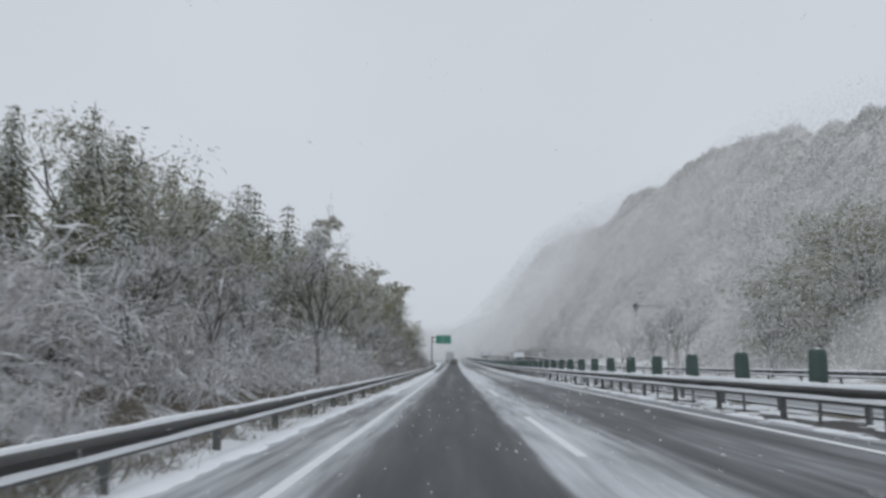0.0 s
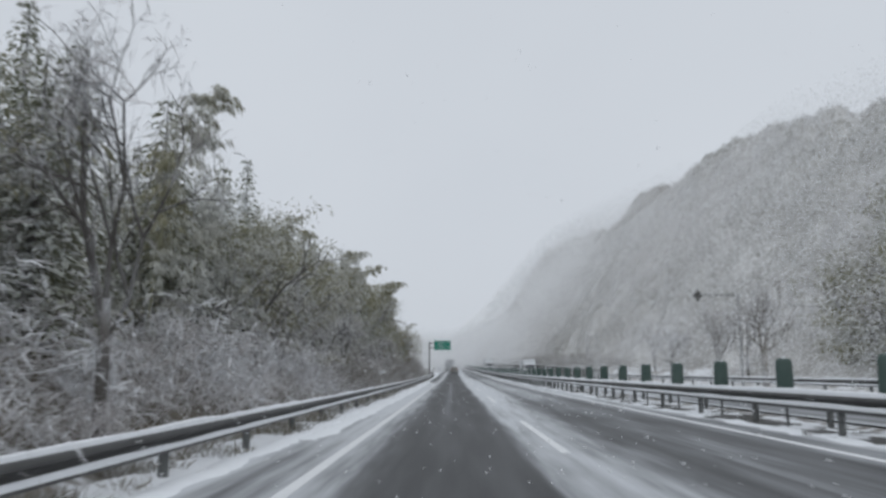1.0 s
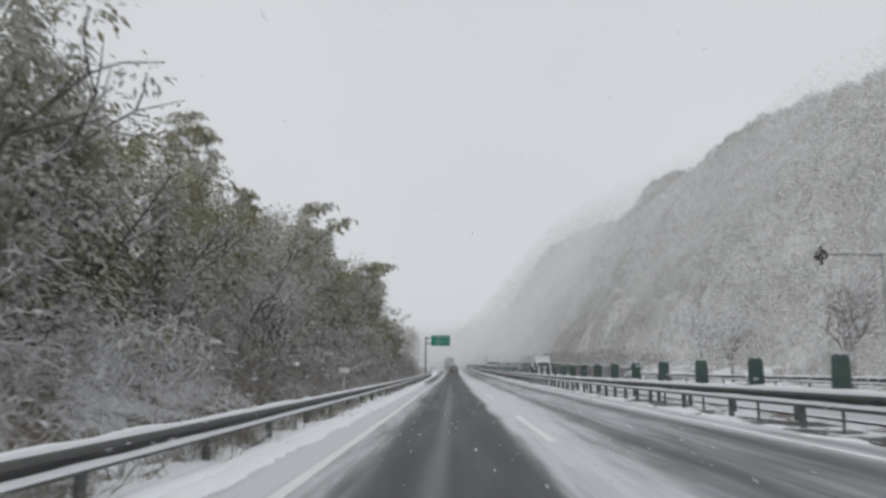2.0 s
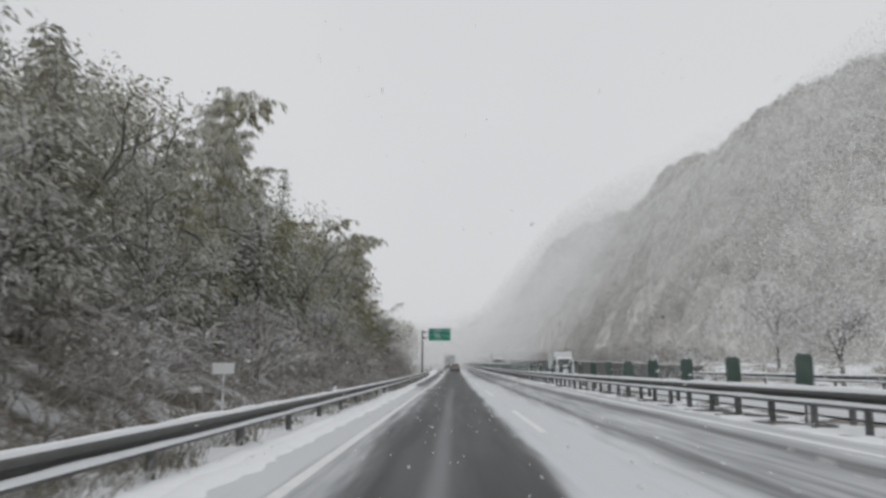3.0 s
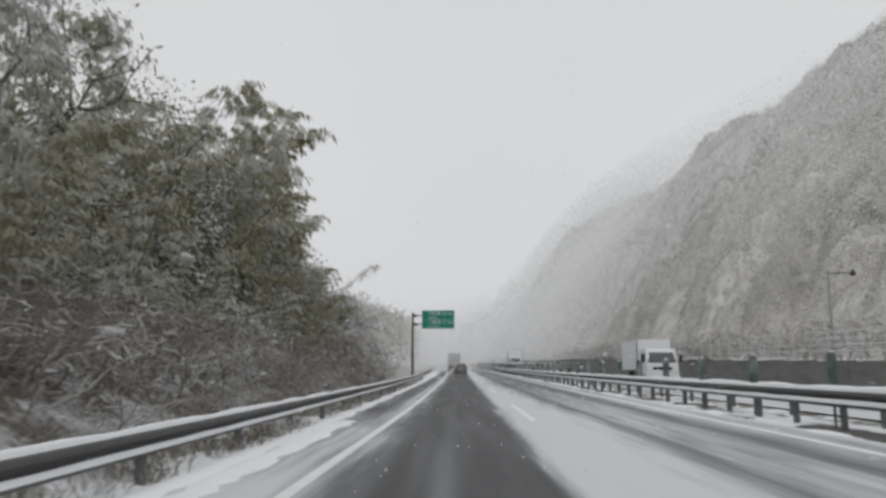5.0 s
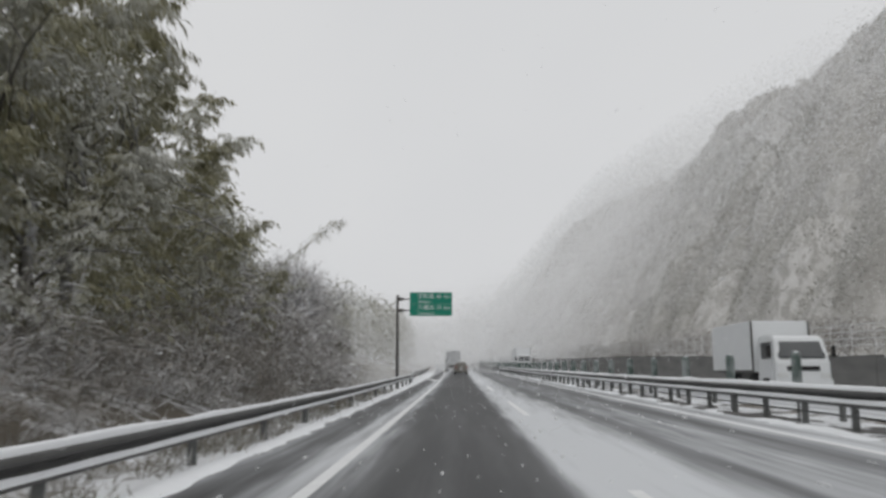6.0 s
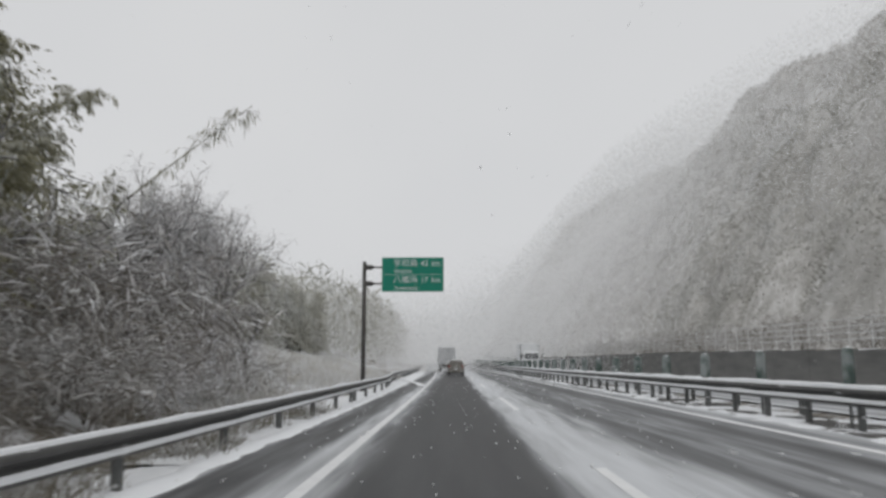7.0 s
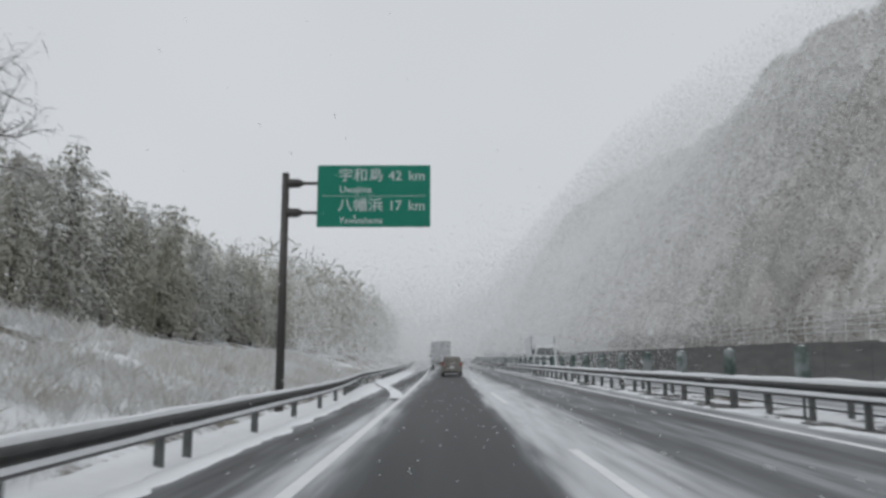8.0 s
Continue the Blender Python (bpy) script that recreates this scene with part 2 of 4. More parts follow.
M_RUBBER = plain("black_rubber", (0.015, 0.015, 0.015), (0.04, 0.04, 0.04), 12, 0.8)
# grey base colour stands in for the sky mirrored in the panes
M_GLASS = plain("sky_greyed_vehicle_glass", (0.07, 0.075, 0.08), (0.13, 0.135, 0.14), 2, 0.12)
M_TAIL = plain("red_lamp_lens", (0.25, 0.02, 0.015), (0.35, 0.03, 0.02), 9, 0.3)
M_LENS = plain("clear_lamp_lens", (0.6, 0.62, 0.62), (0.75, 0.76, 0.76), 9, 0.2)


# ---- mesh helpers ----
def link_mesh(name, verts, faces, material, parent=None, label="", smooth=False):
    me = bpy.data.meshes.new(name)
    me.from_pydata([tuple(v) for v in verts], [], faces)
    me.materials.append(material)
    if smooth:
        me.polygons.foreach_set("use_smooth", [True] * len(me.polygons))
    ob = new(name, me)
    ob.parent = parent
    if label:
        tagged(ob, label)
    return ob


def part(name, bm, material, parent, label="", smooth=False):
    me = bpy.data.meshes.new(name)
    bmesh.ops.recalc_face_normals(bm, faces=bm.faces[:])
    bm.to_mesh(me)
    bm.free()
    me.materials.append(material)
    if smooth:
        me.polygons.foreach_set("use_smooth", [True] * len(me.polygons))
    ob = new(name, me)
    ob.parent = parent
    if label:
        tagged(ob, label)
    return ob


def box(bm, x0, x1, y0, y1, z0, z1, bevel=0.0):
    made = bmesh.ops.create_cube(bm, size=1.0, matrix=Matrix.Translation(((x0 + x1) / 2, (y0 + y1) / 2, (z0 + z1) / 2)) @ Matrix.Diagonal((x1 - x0, y1 - y0, z1 - z0, 1)))
    if bevel:
        edges = {e for v in made["verts"] for e in v.link_edges}
        bmesh.ops.bevel(bm, geom=list(edges), offset=bevel, segments=2, affect="EDGES")
    return bm


def tube(bm, pts, radii, n=6):
    """A tapered tube through points."""
    rings = []
    for k, p in enumerate(pts):
        p = Vector(p)
        d = (Vector(pts[min(k + 1, len(pts) - 1)]) - Vector(pts[max(k - 1, 0)])).normalized()
        a = d.cross(Vector((0, 0, 1)) if abs(d.z) < 0.9 else Vector((1, 0, 0))).normalized()
        b = d.cross(a)
        rings.append([bm.verts.new(p + (a * math.cos(t) + b * math.sin(t)) * radii[k]) for t in (2 * math.pi * i / n for i in range(n))])
    for r, s in zip(rings, rings[1:]):
        for i in range(n):
            bm.faces.new((r[i], r[(i + 1) % n], s[(i + 1) % n], s[i]))
    bm.faces.new(rings[0][::-1]), bm.faces.new(rings[-1])
    return bm


def empty(name, label, category, group="", kind=""):
    return tagged(new(name), label, category, group, kind)


# ---- the plan ----
def bend(y):
    """The road's middle swings to the left far ahead."""
    return -max(0.0, y - 151) ** 2 / 9460 if y < 397 else -6.397 - (y - 397) * 0.052


def rail_x(y):
    """The left guardrail steps out at a widening of the shoulder."""
    k = min(1.0, max(0.0, (y - 170) / 24))
    return -3.6 - 0.9 * k * k * (3 - 2 * k) + bend(y)


def step(a, b, v):
    k = min(1.0, max(0.0, (v - a) / (b - a)))
    return k * k * (3 - 2 * k)


def wall_top(y):
    """Height of the retaining wall across the road over the carriageway."""
    return 1.2 + 0.75 * min(1.0, max(0.0, (y - 112) / 76))


RIDGE = [(-189, 28.4), (57, 37.8), (135, 46.7), (160, 50.8), (195, 57.3), (220, 60.8), (240, 61.5), (252, 59.4), (268, 60.8), (282, 65.0), (300, 67.5), (311, 69.8), (317, 69.8),
         (323, 64.3), (331, 62.8), (364, 65.5), (400, 69.0), (437, 73.0), (500, 77.5), (540, 79.0), (620, 81.0), (780, 85.0), (1419, 86.0)]


def ridge(y):
    for (a, h), (b, g) in zip(RIDGE, RIDGE[1:]):
        if y <= b:
            return h + (g - h) * max(0, (y - a) / (b - a))
    return RIDGE[-1][1]


def hill_z(x, y):
    """Height of the steep wooded slope across the road; x from the road's middle."""
    foot = 32 - 11 * step(104, 180, y)
    k = (x - foot) / (73.8 - foot)
    n = noise.fractal((x * 0.02, y * 0.012, 3.1), 1.0, 2.0, 5) * 5 + noise.noise((x * 0.06, y * 0.05, 1.0)) * 2
    if k <= 0:
        return 12 * k
    return (ridge(y) - 2) * (min(k, 1) ** 1.1) - max(0, k - 1) * 25 + n * min(1, k * 3) * (1 - 0.8 * step(0.45, 0.95, k))


CROWNS = {}
_r = random.Random(61)
for _j in range(-6, 100):
    for _i in range(3, 16):
        CROWNS[_i, _j] = ((_i + _r.uniform(0.1, 0.9)) * 6.0, (_j + _r.uniform(0.1, 0.9)) * 6.0, _r.uniform(2.6, 3.9), _r.uniform(3.4, 7.0) * (1.0 if _i < 11 else 0.75 if _i < 12 else 0.5))


def crowns_near(x, y):
    i, j = math.floor(x / 6.0), math.floor(y / 6.0)
    return [CROWNS[a, b] for a in (i - 1, i, i + 1) for b in (j - 1, j, j + 1) if (a, b) in CROWNS]


def tall(x, y):
    """How tall the woods stand: groves, and open snowy ledges between them."""
    return step(-0.25, 0.2, noise.noise((x * 0.05, y * 0.028, 6.3)) + 0.08)


def canopy(x, y):
    """The rounded tops of the closed woods over the slope."""
    best = 0.0
    for cx, cy, r, h in crowns_near(x, y):
        q = ((x - cx) ** 2 + (y - cy) ** 2) / (r * r)
        if q < 1:
            best = max(best, h * (0.35 + 0.65 * tall(cx, cy)) * math.sqrt(1 - q))
    return best


def hill_top(x, y):
    base = hill_z(x, y)
    return base + canopy(x, y) * step(0.0, 4.0, base - rise(y))


def ground_z(x, y):
    """Height of the ground; x from the road's middle."""
    return rise(y) + flat_ground(x, y)


def flat_ground(x, y):
    low = 0.25 * noise.noise((x * 0.25, y * 0.25, 0))
    if x < -3.2:
        fall = -0.06 - 0.05 * step(3.2, 3.6, -x)
        if x > -4.6:
            return fall
        bank = 0.55 * (1 - 0.5 * step(95, 142, y) + 0.25 * step(147, 160, y) - 0.3 * step(164, 186, y))
        return fall + bank * min(-x - 4.6, 5) + 0.22 * max(0, -x - 9.6) * (1 if -x < 60 else 60 / -x) + low * min(1, (-x - 4.6))
    if x <= 6.3:
        return 0.02 * x - 0.02
    if x < 8.2:
        return 0.115
    if x < 16.6:
        return 0.2
    flat = 0.22 + wall_top(y) * step(17.4, 17.6, x) * step(112, 117, y) + low * step(18, 22, x)
    return flat


def strip(name, xs, ys, zf, material, label, shift=True, dz=0.0, move=lambda y: 0.0):
    verts, faces = [], []
    for y in ys:
        for x in xs:
            verts.append((x + move(y) + (bend(y) if shift else 0), y, zf(x, y) + dz))
    w = len(xs)
    for j in range(len(ys) - 1):
        for i in range(w - 1):
            faces.append((j * w + i, j * w + i + 1, (j + 1) * w + i + 1, (j + 1) * w + i))
    return tagged(link_mesh(name, verts, faces, material, smooth=True), label, kind="structure")


def steps_of(a, b, first, grow=1.0):
    out, s = [a], first
    while out[-1] < b:
        out.append(min(b, out[-1] + s))
        s *= grow
    return out


# ---- ground, roads, hill ----
YS = steps_of(-60, 260, 2.0) + steps_of(260, 3000, 4.0, 1.06)[1:]
XS = [-2500, -600, -200, -120, -80, -60, -48, -40, -34, -28, -24, -20, -17, -14, -12, -10.8, -9.6, -8.6, -7.6, -6.6, -5.8, -5.2, -4.6, -4.2, -3.9, -3.6, -3.2, -2.6, 0, 3, 6.0, 6.3, 6.6, 7.2, 7.8, 8.2, 8.6, 12, 16.2,
      16.6, 17.4, 17.6, 18.5, 20, 22]
XS += [26, 30, 40, 80, 200, 600, 2500]
strip("ground", XS, YS, ground_z, M_GROUND, "patchy snow over brown earth, rising to banks beside the road", dz=-0.03)
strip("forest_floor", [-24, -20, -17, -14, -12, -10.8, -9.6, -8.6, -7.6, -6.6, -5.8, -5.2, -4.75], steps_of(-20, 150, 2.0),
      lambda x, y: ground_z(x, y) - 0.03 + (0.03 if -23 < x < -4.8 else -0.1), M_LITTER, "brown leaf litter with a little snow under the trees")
HX = steps_of(20, 86, 1.15) + [90, 95, 100, 110, 130, 160, 200, 300]
HY = steps_of(-60, 40, 5.0) + steps_of(40, 330, 1.25)[1:] + steps_of(330, 540, 2.0)[1:]
strip("hillside", HX, HY, hill_top, M_HILL, "steep hillside of bare snow-dusted woods")
BX = steps_of(20, 110, 4.0) + [150, 300]
# its glow stands for the haze that swallows the far slope
strip("backdrop", BX, steps_of(540, 1600, 8, 1.05), lambda x, y: hill_z(x, y) - 2 + 5 * noise.noise((x * 0.11, y * 0.06, 8)), M_DISTANCE, "far end of the hill, glowing in the colour of haze")
RY = steps_of(-60, 300, 4.0) + steps_of(300, 1200, 10, 1.1)[1:]
strip("road", [-3.1 + 0.235 * k for k in range(41)], RY, lambda x, y: rise(y) + 0.02 * x, M_ROAD, "wet dark asphalt with slush between the wheel tracks")
strip("median", [6.28, 6.36, 6.7, 7.2, 7.8, 8.24], RY, lambda x, y: rise(y) + (0.135 if 6.3 < x < 8.2 else 0.09), M_MEDIAN, "dark gravel median with broken patches of snow")
strip("road", [8.2 + 0.4 * k for k in range(22)], RY, lambda x, y: rise(y) + 0.215, M_ROAD_FAR, "slushy asphalt of the opposite carriageway")


def band(name, x0, x1, y0, y1, z, label, material=M_LINE):
    ys = steps_of(y0, y1, 6.0)
    return strip(name, [x0, x1], ys, lambda x, y: rise(y) + z(x), material, label)


strip("road_marking", [-1.87, -1.70], RY, lambda x, y: rise(y) + 0.02 * x + 0.006, M_LINE, "worn white edge line half under slush", move=lambda y: 0.24 * step(93, 123, y))
band("road_marking", 5.42, 5.58, -60, 600, lambda x: 0.02 * x + 0.004, "worn white edge line beside the median")
for k in range(-2, 24):
    y0 = 10.7 + 20 * k
    band("road_marking", 1.63, 1.77, y0, y0 + 8, lambda x: 0.02 * x + 0.004, "white lane dash showing through slush")


# ---- guardrails ----
BEAM = [(0.0, 0.155), (0.035, 0.145), (0.075, 0.115), (0.085, 0.085), (0.075, 0.055), (0.012, 0.018), (0.012, -0.018), (0.075, -0.055), (0.085, -0.085), (0.075, -0.115), (0.035, -0.145), (0.0, -0.155)]


def guardrail(name, xf, zf, y0, y1, side, posts, label, group, ground=-0.35, cap=1.0):
    """A W-beam on round posts; side: +1 if its face looks towards +x; posts: where its posts stand along the road."""
    g = empty(name, label, "guardrail", group)
    ys = steps_of(y0, y1, 4.0)
    prof = BEAM + [(x - 0.006, z) for x, z in BEAM[::-1]]
    verts, faces, w = [], [], len(prof)
    for y in ys:
        verts += [(xf(y) + side * x, y, zf(y) + z) for x, z in prof]
    for j in range(len(ys) - 1):
        for i in range(w):
            k = (i + 1) % w
            faces.append((j * w + i, (j + 1) * w + i, (j + 1) * w + k, j * w + k))
    link_mesh("beam", verts, faces, M_STEEL, g)
    # snow lying along the top and on the lower wave
    for top, d0, d1, hh in ((0.155, -0.045, 0.045 + 0.012 * cap, 0.04 * cap), (-0.05, 0.032, 0.09 + 0.01 * (cap - 1), 0.02 * cap)):
        verts, faces = [], []
        sy = steps_of(y0, min(y1, 230), 0.5)
        for y in sy:
            n = 0.6 + 0.9 * max(0.05, 0.5 + noise.noise((y * 0.8, top * 9, d0)))
            lift = 0.0 if top > 0 else -0.015
            verts += [(xf(y) + side * a, y, zf(y) + top + b) for a, b in ((d0, -0.012), (d0 + 0.01, hh * n * 0.7), ((d0 + d1) / 2, hh * n), (d1 - 0.012, hh * n * 0.45 + lift), (d1, (-0.042 if top > 0 else -0.03) + lift))]
        for j in range(len(sy) - 1):
            faces += [(j * 5 + i, j * 5 + i + 1, (j + 1) * 5 + i + 1, (j + 1) * 5 + i) for i in range(4)]
        link_mesh("snow_cap", verts, faces, M_SNOW, g, "thin ridge of snow lying on the beam", smooth=True)
    bm = bmesh.new()
    tube(bm, [(0, 0, ground), (0, 0, 0.12)], [0.066, 0.066], 10)
    box(bm, -0.02, 0.05, -0.045, 0.045, -0.08, 0.08)
    me = bpy.data.meshes.new("post")
    bm.to_mesh(me), bm.free()
    me.materials.append(M_POST)
    for y in posts:
        p = new("post", me)
        p.parent = g
        p.location = (xf(y) - side * 0.075, y, zf(y))
        p.rotation_euler[2] = 0 if side > 0 else math.pi
    return g


def row_of(a, b, gap):
    return [a + gap * k for k in range(int((b - a) / gap) + 1)]


guardrail("guardrail", rail_x, lambda y: 0.387 + 0.038 * step(138, 156, y) + rise(y), -20, 330, 1, row_of(-19.83, 155, 4.047) + [157.9] + row_of(159.0, 178.8, 3.93) + row_of(180.6, 300, 2),
          "grey steel W-beam guardrail with snow along its top, beside the verge", "verge guardrail", -0.65)
guardrail("guardrail", lambda y: 6.73 + bend(y), lambda y: 0.70 + rise(y), -20, 330, -1, row_of(-19.3, 64.8, 4) + row_of(66.7, 300, 2),
          "grey steel W-beam guardrail with snow along its top, on the median", "median guardrail", -0.62, 1.4)
guardrail("guardrail", lambda y: 7.75 + bend(y), lambda y: 0.66 + rise(y), -20, 330, 1, row_of(-17, 320, 4),
          "grey steel W-beam guardrail facing the opposite carriageway", "median guardrail", -0.70)
guardrail("guardrail", lambda y: 16.75 + bend(y), lambda y: 0.80 + rise(y), -20, 115, -1, row_of(-17, 113, 4),
          "snowy steel W-beam guardrail along the far verge", "far guardrail", -0.70)


def glare_board(m):
    g = empty("glare_board", "dark green plastic anti-glare board with rounded top, on the median rail", "glare board", "anti-glare boards")
    bm = bmesh.new()
    w, h, t, n = 0.185, 0.64, 0.075, 20
    rings = []
    for z, k in ((0.0, 0.93), (0.02, 1.0), (0.3, 0.985), (h - 0.14, 0.97), (h - 0.07, 0.92), (h - 0.03, 0.82), (h - 0.008, 0.62), (h, 0.35)):
        # a curved blade: bulging front, flatter back
        rings.append([bm.verts.new((w * k * math.copysign(abs(math.cos(a)) ** 0.7, math.cos(a)), t * k * math.sin(a) * (1.0 if math.sin(a) < 0 else 0.5), z)) for a in (2 * math.pi * q / n for q in range(n))])
    for r0, r1 in zip(rings, rings[1:]):
        for q in range(n):
            bm.faces.new((r0[q], r0[(q + 1) % n], r1[(q + 1) % n], r1[q]))
    bm.faces.new(rings[0][::-1]), bm.faces.new(rings[-1])
    part("board", bm, M_BOARD, g, smooth=True)
    part("foot_clamp", box(bmesh.new(), -0.09, 0.09, -0.05, 0.05, -0.06, 0.012, 0.008), M_POST, g, "small steel clamp")
    part("stem", tube(bmesh.new(), [(0, 0, -0.78), (0, 0, 0.02)], [0.03, 0.03], 8), M_POST, g, "thin steel stem")
    part("snow_cap", tube(bmesh.new(), [(0, -0.012, h - 0.012), (0, -0.012, h + 0.004), (0, -0.012, h + 0.016)], [0.05, 0.046, 0.02], 10), M_SNOW, g, "thin cap of snow")
    g.matrix_world = m
    return g


def board_pose(k):
    y = 15.3 + 4.0 * (k - 5)
    return pose(6.93 + bend(y), y, 0.895 + rise(y), 0, random.uniform(-1.5, 1.5), random.uniform(-6, 6) + 44 * step(84, 98, y) - 22 * step(140, 158, y))


first_board = glare_board(board_pose(0))
for k in range(1, 76):
    copy_thing(first_board, board_pose(k))


# ---- verge snow ----
def snow_bank(x0, x1, y0, y1, zf, thick, label, edge=0.12, cut=0.0, seed=0.0):
    ys = steps_of(y0, y1, 0.4)
    n = 9
    verts, faces = [], []
    for y in ys:
        a = x0 + edge * noise.noise((y * 0.5, seed, 0)) + edge * 0.7 * noise.noise((y * 1.7, seed, 4))
        b = x1 + edge * noise.noise((y * 0.6, seed, 9)) + edge * 0.7 * noise.noise((y * 2.1, seed, 7))
        for i in range(n):
            u = i / (n - 1)
            x = a + (b - a) * u
            body = math.sin(math.pi * u) ** 0.5 if 0 < u < 1 else 0
            q = noise.noise((x * 1.3, y * 0.7, seed)) + 0.5 * noise.noise((x * 4, y * 3, seed))
            verts.append((x + bend(y), y, rise(y) + zf(x) + (thick * (0.5 + 0.6 * q) + cut) * body - 0.03 + 0.03 * body))
    for j in range(len(ys) - 1):
        faces += [(j * n + i, j * n + i + 1, (j + 1) * n + i + 1, (j + 1) * n + i) for i in range(n - 1)]
    return tagged(link_mesh("snow_bank", verts, faces, M_SNOW, smooth=True), label, kind="structure")


snow_bank(-3.55, -2.85, -20, 240, lambda x: -0.085, 0.07, "ragged strip of white snow along the verge", 0.16, 0.01, 1.0)
snow_bank(-4.4, -3.4, -20, 104, lambda x: -0.11, 0.12, "broken snow lying under the guardrail", 0.25, -0.015, 6.0)
snow_bank(-4.3, -3.45, 104, 142, lambda x: -0.11, 0.12, "thin broken snow lying under the guardrail", 0.25, -0.06, 6.0)
snow_bank(-3.15, -2.45, 34, 112, lambda x: 0.02 * x - 0.012, 0.05, "white snow pushed over the edge of the shoulder", 0.2, 0.012, 8.0)
snow_bank(-4.7, -3.5, 140, 240, lambda x: -0.11, 0.10, "patchy snow lying under the guardrail", 0.25, -0.02, 2.0)
snow_bank(6.05, 6.75, -20, 240, lambda x: 0.11, 0.14, "broken strip of white snow under the median guardrail", 0.2, -0.05, 3.0)
snow_bank(7.0, 8.1, -20, 240, lambda x: 0.125, 0.14, "patchy snow on the median", 0.2, -0.06, 4.0)
snow_bank(16.2, 17.3, -20, 240, lambda x: 0.2, 0.10, "snow along the far verge", 0.2, 0.0, 5.0)

# ---- retaining wall with fence across the road ----
WALL_Y = (112, 400)
wall = tagged(new("retaining_wall"), "long grey concrete retaining wall streaked with damp", kind="structure")
bm_panel = box(bmesh.new(), -0.2, 0.2, 0.01, 3.99, -2.2, 0.0, 0.015)
me_panel = bpy.data.meshes.new("panel")
bm_panel.to_mesh(me_panel), bm_panel.free()
me_panel.materials.append(M_CONCRETE)
y = WALL_Y[0]
while y < WALL_Y[1]:
    p = new("panel", me_panel)
    p.parent = wall
    p.location = (17.4 + bend(y), y, 0.2 + rise(y) + wall_top(y))
    p.rotation_euler[2] = math.atan2(bend(y) - bend(y + 4), 4)
    y += 4.0
fence = empty("fence", "pale wire and rail fence on top of a concrete wall", "fence")
bm = tube(bmesh.new(), [(0, 0, -0.1), (0, 0, 1.36)], [0.02, 0.02], 6)
me_fp = bpy.data.meshes.new("post")
bm.to_mesh(me_fp), bm.free()
me_fp.materials.append(M_LENS)
y = 95.0
while y < 330:
    p = new("post", me_fp)
    p.parent = fence
    p.location = (17.75 + bend(y), y, rise(y) + 0.2 + wall_top(y) * step(112, 117, y))
    y += 2.0
for z in (0.43, 0.72, 1.02, 1.34):
    pts = [(17.75 + bend(y), y, rise(y) + 0.2 + wall_top(y) * step(112, 117, y) + z) for y in steps_of(95, 330, 4.0)]
    part("rail", tube(bmesh.new(), pts, [0.026] * len(pts), 5), M_LENS, fence)


# ---- sign ----
def road_sign():
    y = 169.0
    g = empty("direction_sign", "green expressway distance sign with white lettering on a brown steel pole", "road sign")
    g.location, g.scale = (-4.52, y, rise(y) - 0.20), (0.946, 0.946, 0.946)
    pole = part("pole", tube(bmesh.new(), [(0, 0, 0), (0, 0, 6.95)], [0.125, 0.105], 16), M_DARKSTEEL, g, smooth=True)
    part("cap", tube(bmesh.new(), [(0, 0, 6.95), (0, 0, 6.99)], [0.112, 0.09], 16), M_DARKSTEEL, pole)
    part("base_plate", box(bmesh.new(), -0.25, 0.25, -0.25, 0.25, 0.0, 0.06, 0.01), M_DARKSTEEL, g)
    for z in (6.68, 5.80):
        arm = part("arm", tube(bmesh.new(), [(0.08, 0, z), (3.9, 0, z)], [0.05, 0.045], 10), M_DARKSTEEL, g)
        part("clamp", tube(bmesh.new(), [(0.08, 0, z), (0.13, 0, z), (0.40, 0, z), (0.52, 0, z)], [0.15, 0.14, 0.13, 0.06], 12), M_DARKSTEEL, arm)
    panel = part("panel", box(bmesh.new(), 0.95, 4.25, -0.10, -0.06, 5.36, 7.20, 0.012), M_SIGN, g, "flat green sheet with a thin white divider")
    part("divider", box(bmesh.new(), 1.08, 4.10, -0.106, -0.099, 6.27, 6.285), M_WHITE, panel)

    def words(text, x, z, size, spread=1.0):
        cu = bpy.data.curves.new("lettering", "FONT")
        cu.body, cu.size, cu.extrude, cu.offset = text, size, 0.003, 0.004
        cu.materials.append(M_WHITE)
        ob = new("lettering", cu)
        ob.parent = panel
        ob.matrix_local = pose(x, -0.104, z, 90, 0, 0) @ Matrix.Diagonal((spread, 1, 1, 1))

    words("\u5b87\u548c\u5cf6", 1.55, 6.75, 0.42, 1.05)
    words("Uwajima", 1.60, 6.38, 0.27)
    words("\u516b\u5e61\u6d5c", 1.55, 5.86, 0.42, 1.05)
    words("Yawatahama", 1.60, 5.47, 0.25)
    words("42", 3.02, 6.75, 0.40)
    words("km", 3.60, 6.75, 0.40)
    words("17", 3.02, 5.86, 0.40)
    words("km", 3.60, 5.86, 0.40)


road_sign()


# ---- vehicles ----
def wheel(g, x, y, r, w):
    t = part("wheel", tube(bmesh.new(), [(x - w / 2, y, r), (x - w / 2 + 0.02, y, r), (x + w / 2 - 0.02, y, r), (x + w / 2, y, r)], [r - 0.03, r, r, r - 0.03], 20), M_RUBBER, g)
    part("rim", tube(bmesh.new(), [(x - w / 2 - 0.006, y, r), (x + w / 2 + 0.006, y, r)], [r * 0.55, r * 0.55], 14), M_STEEL, t)


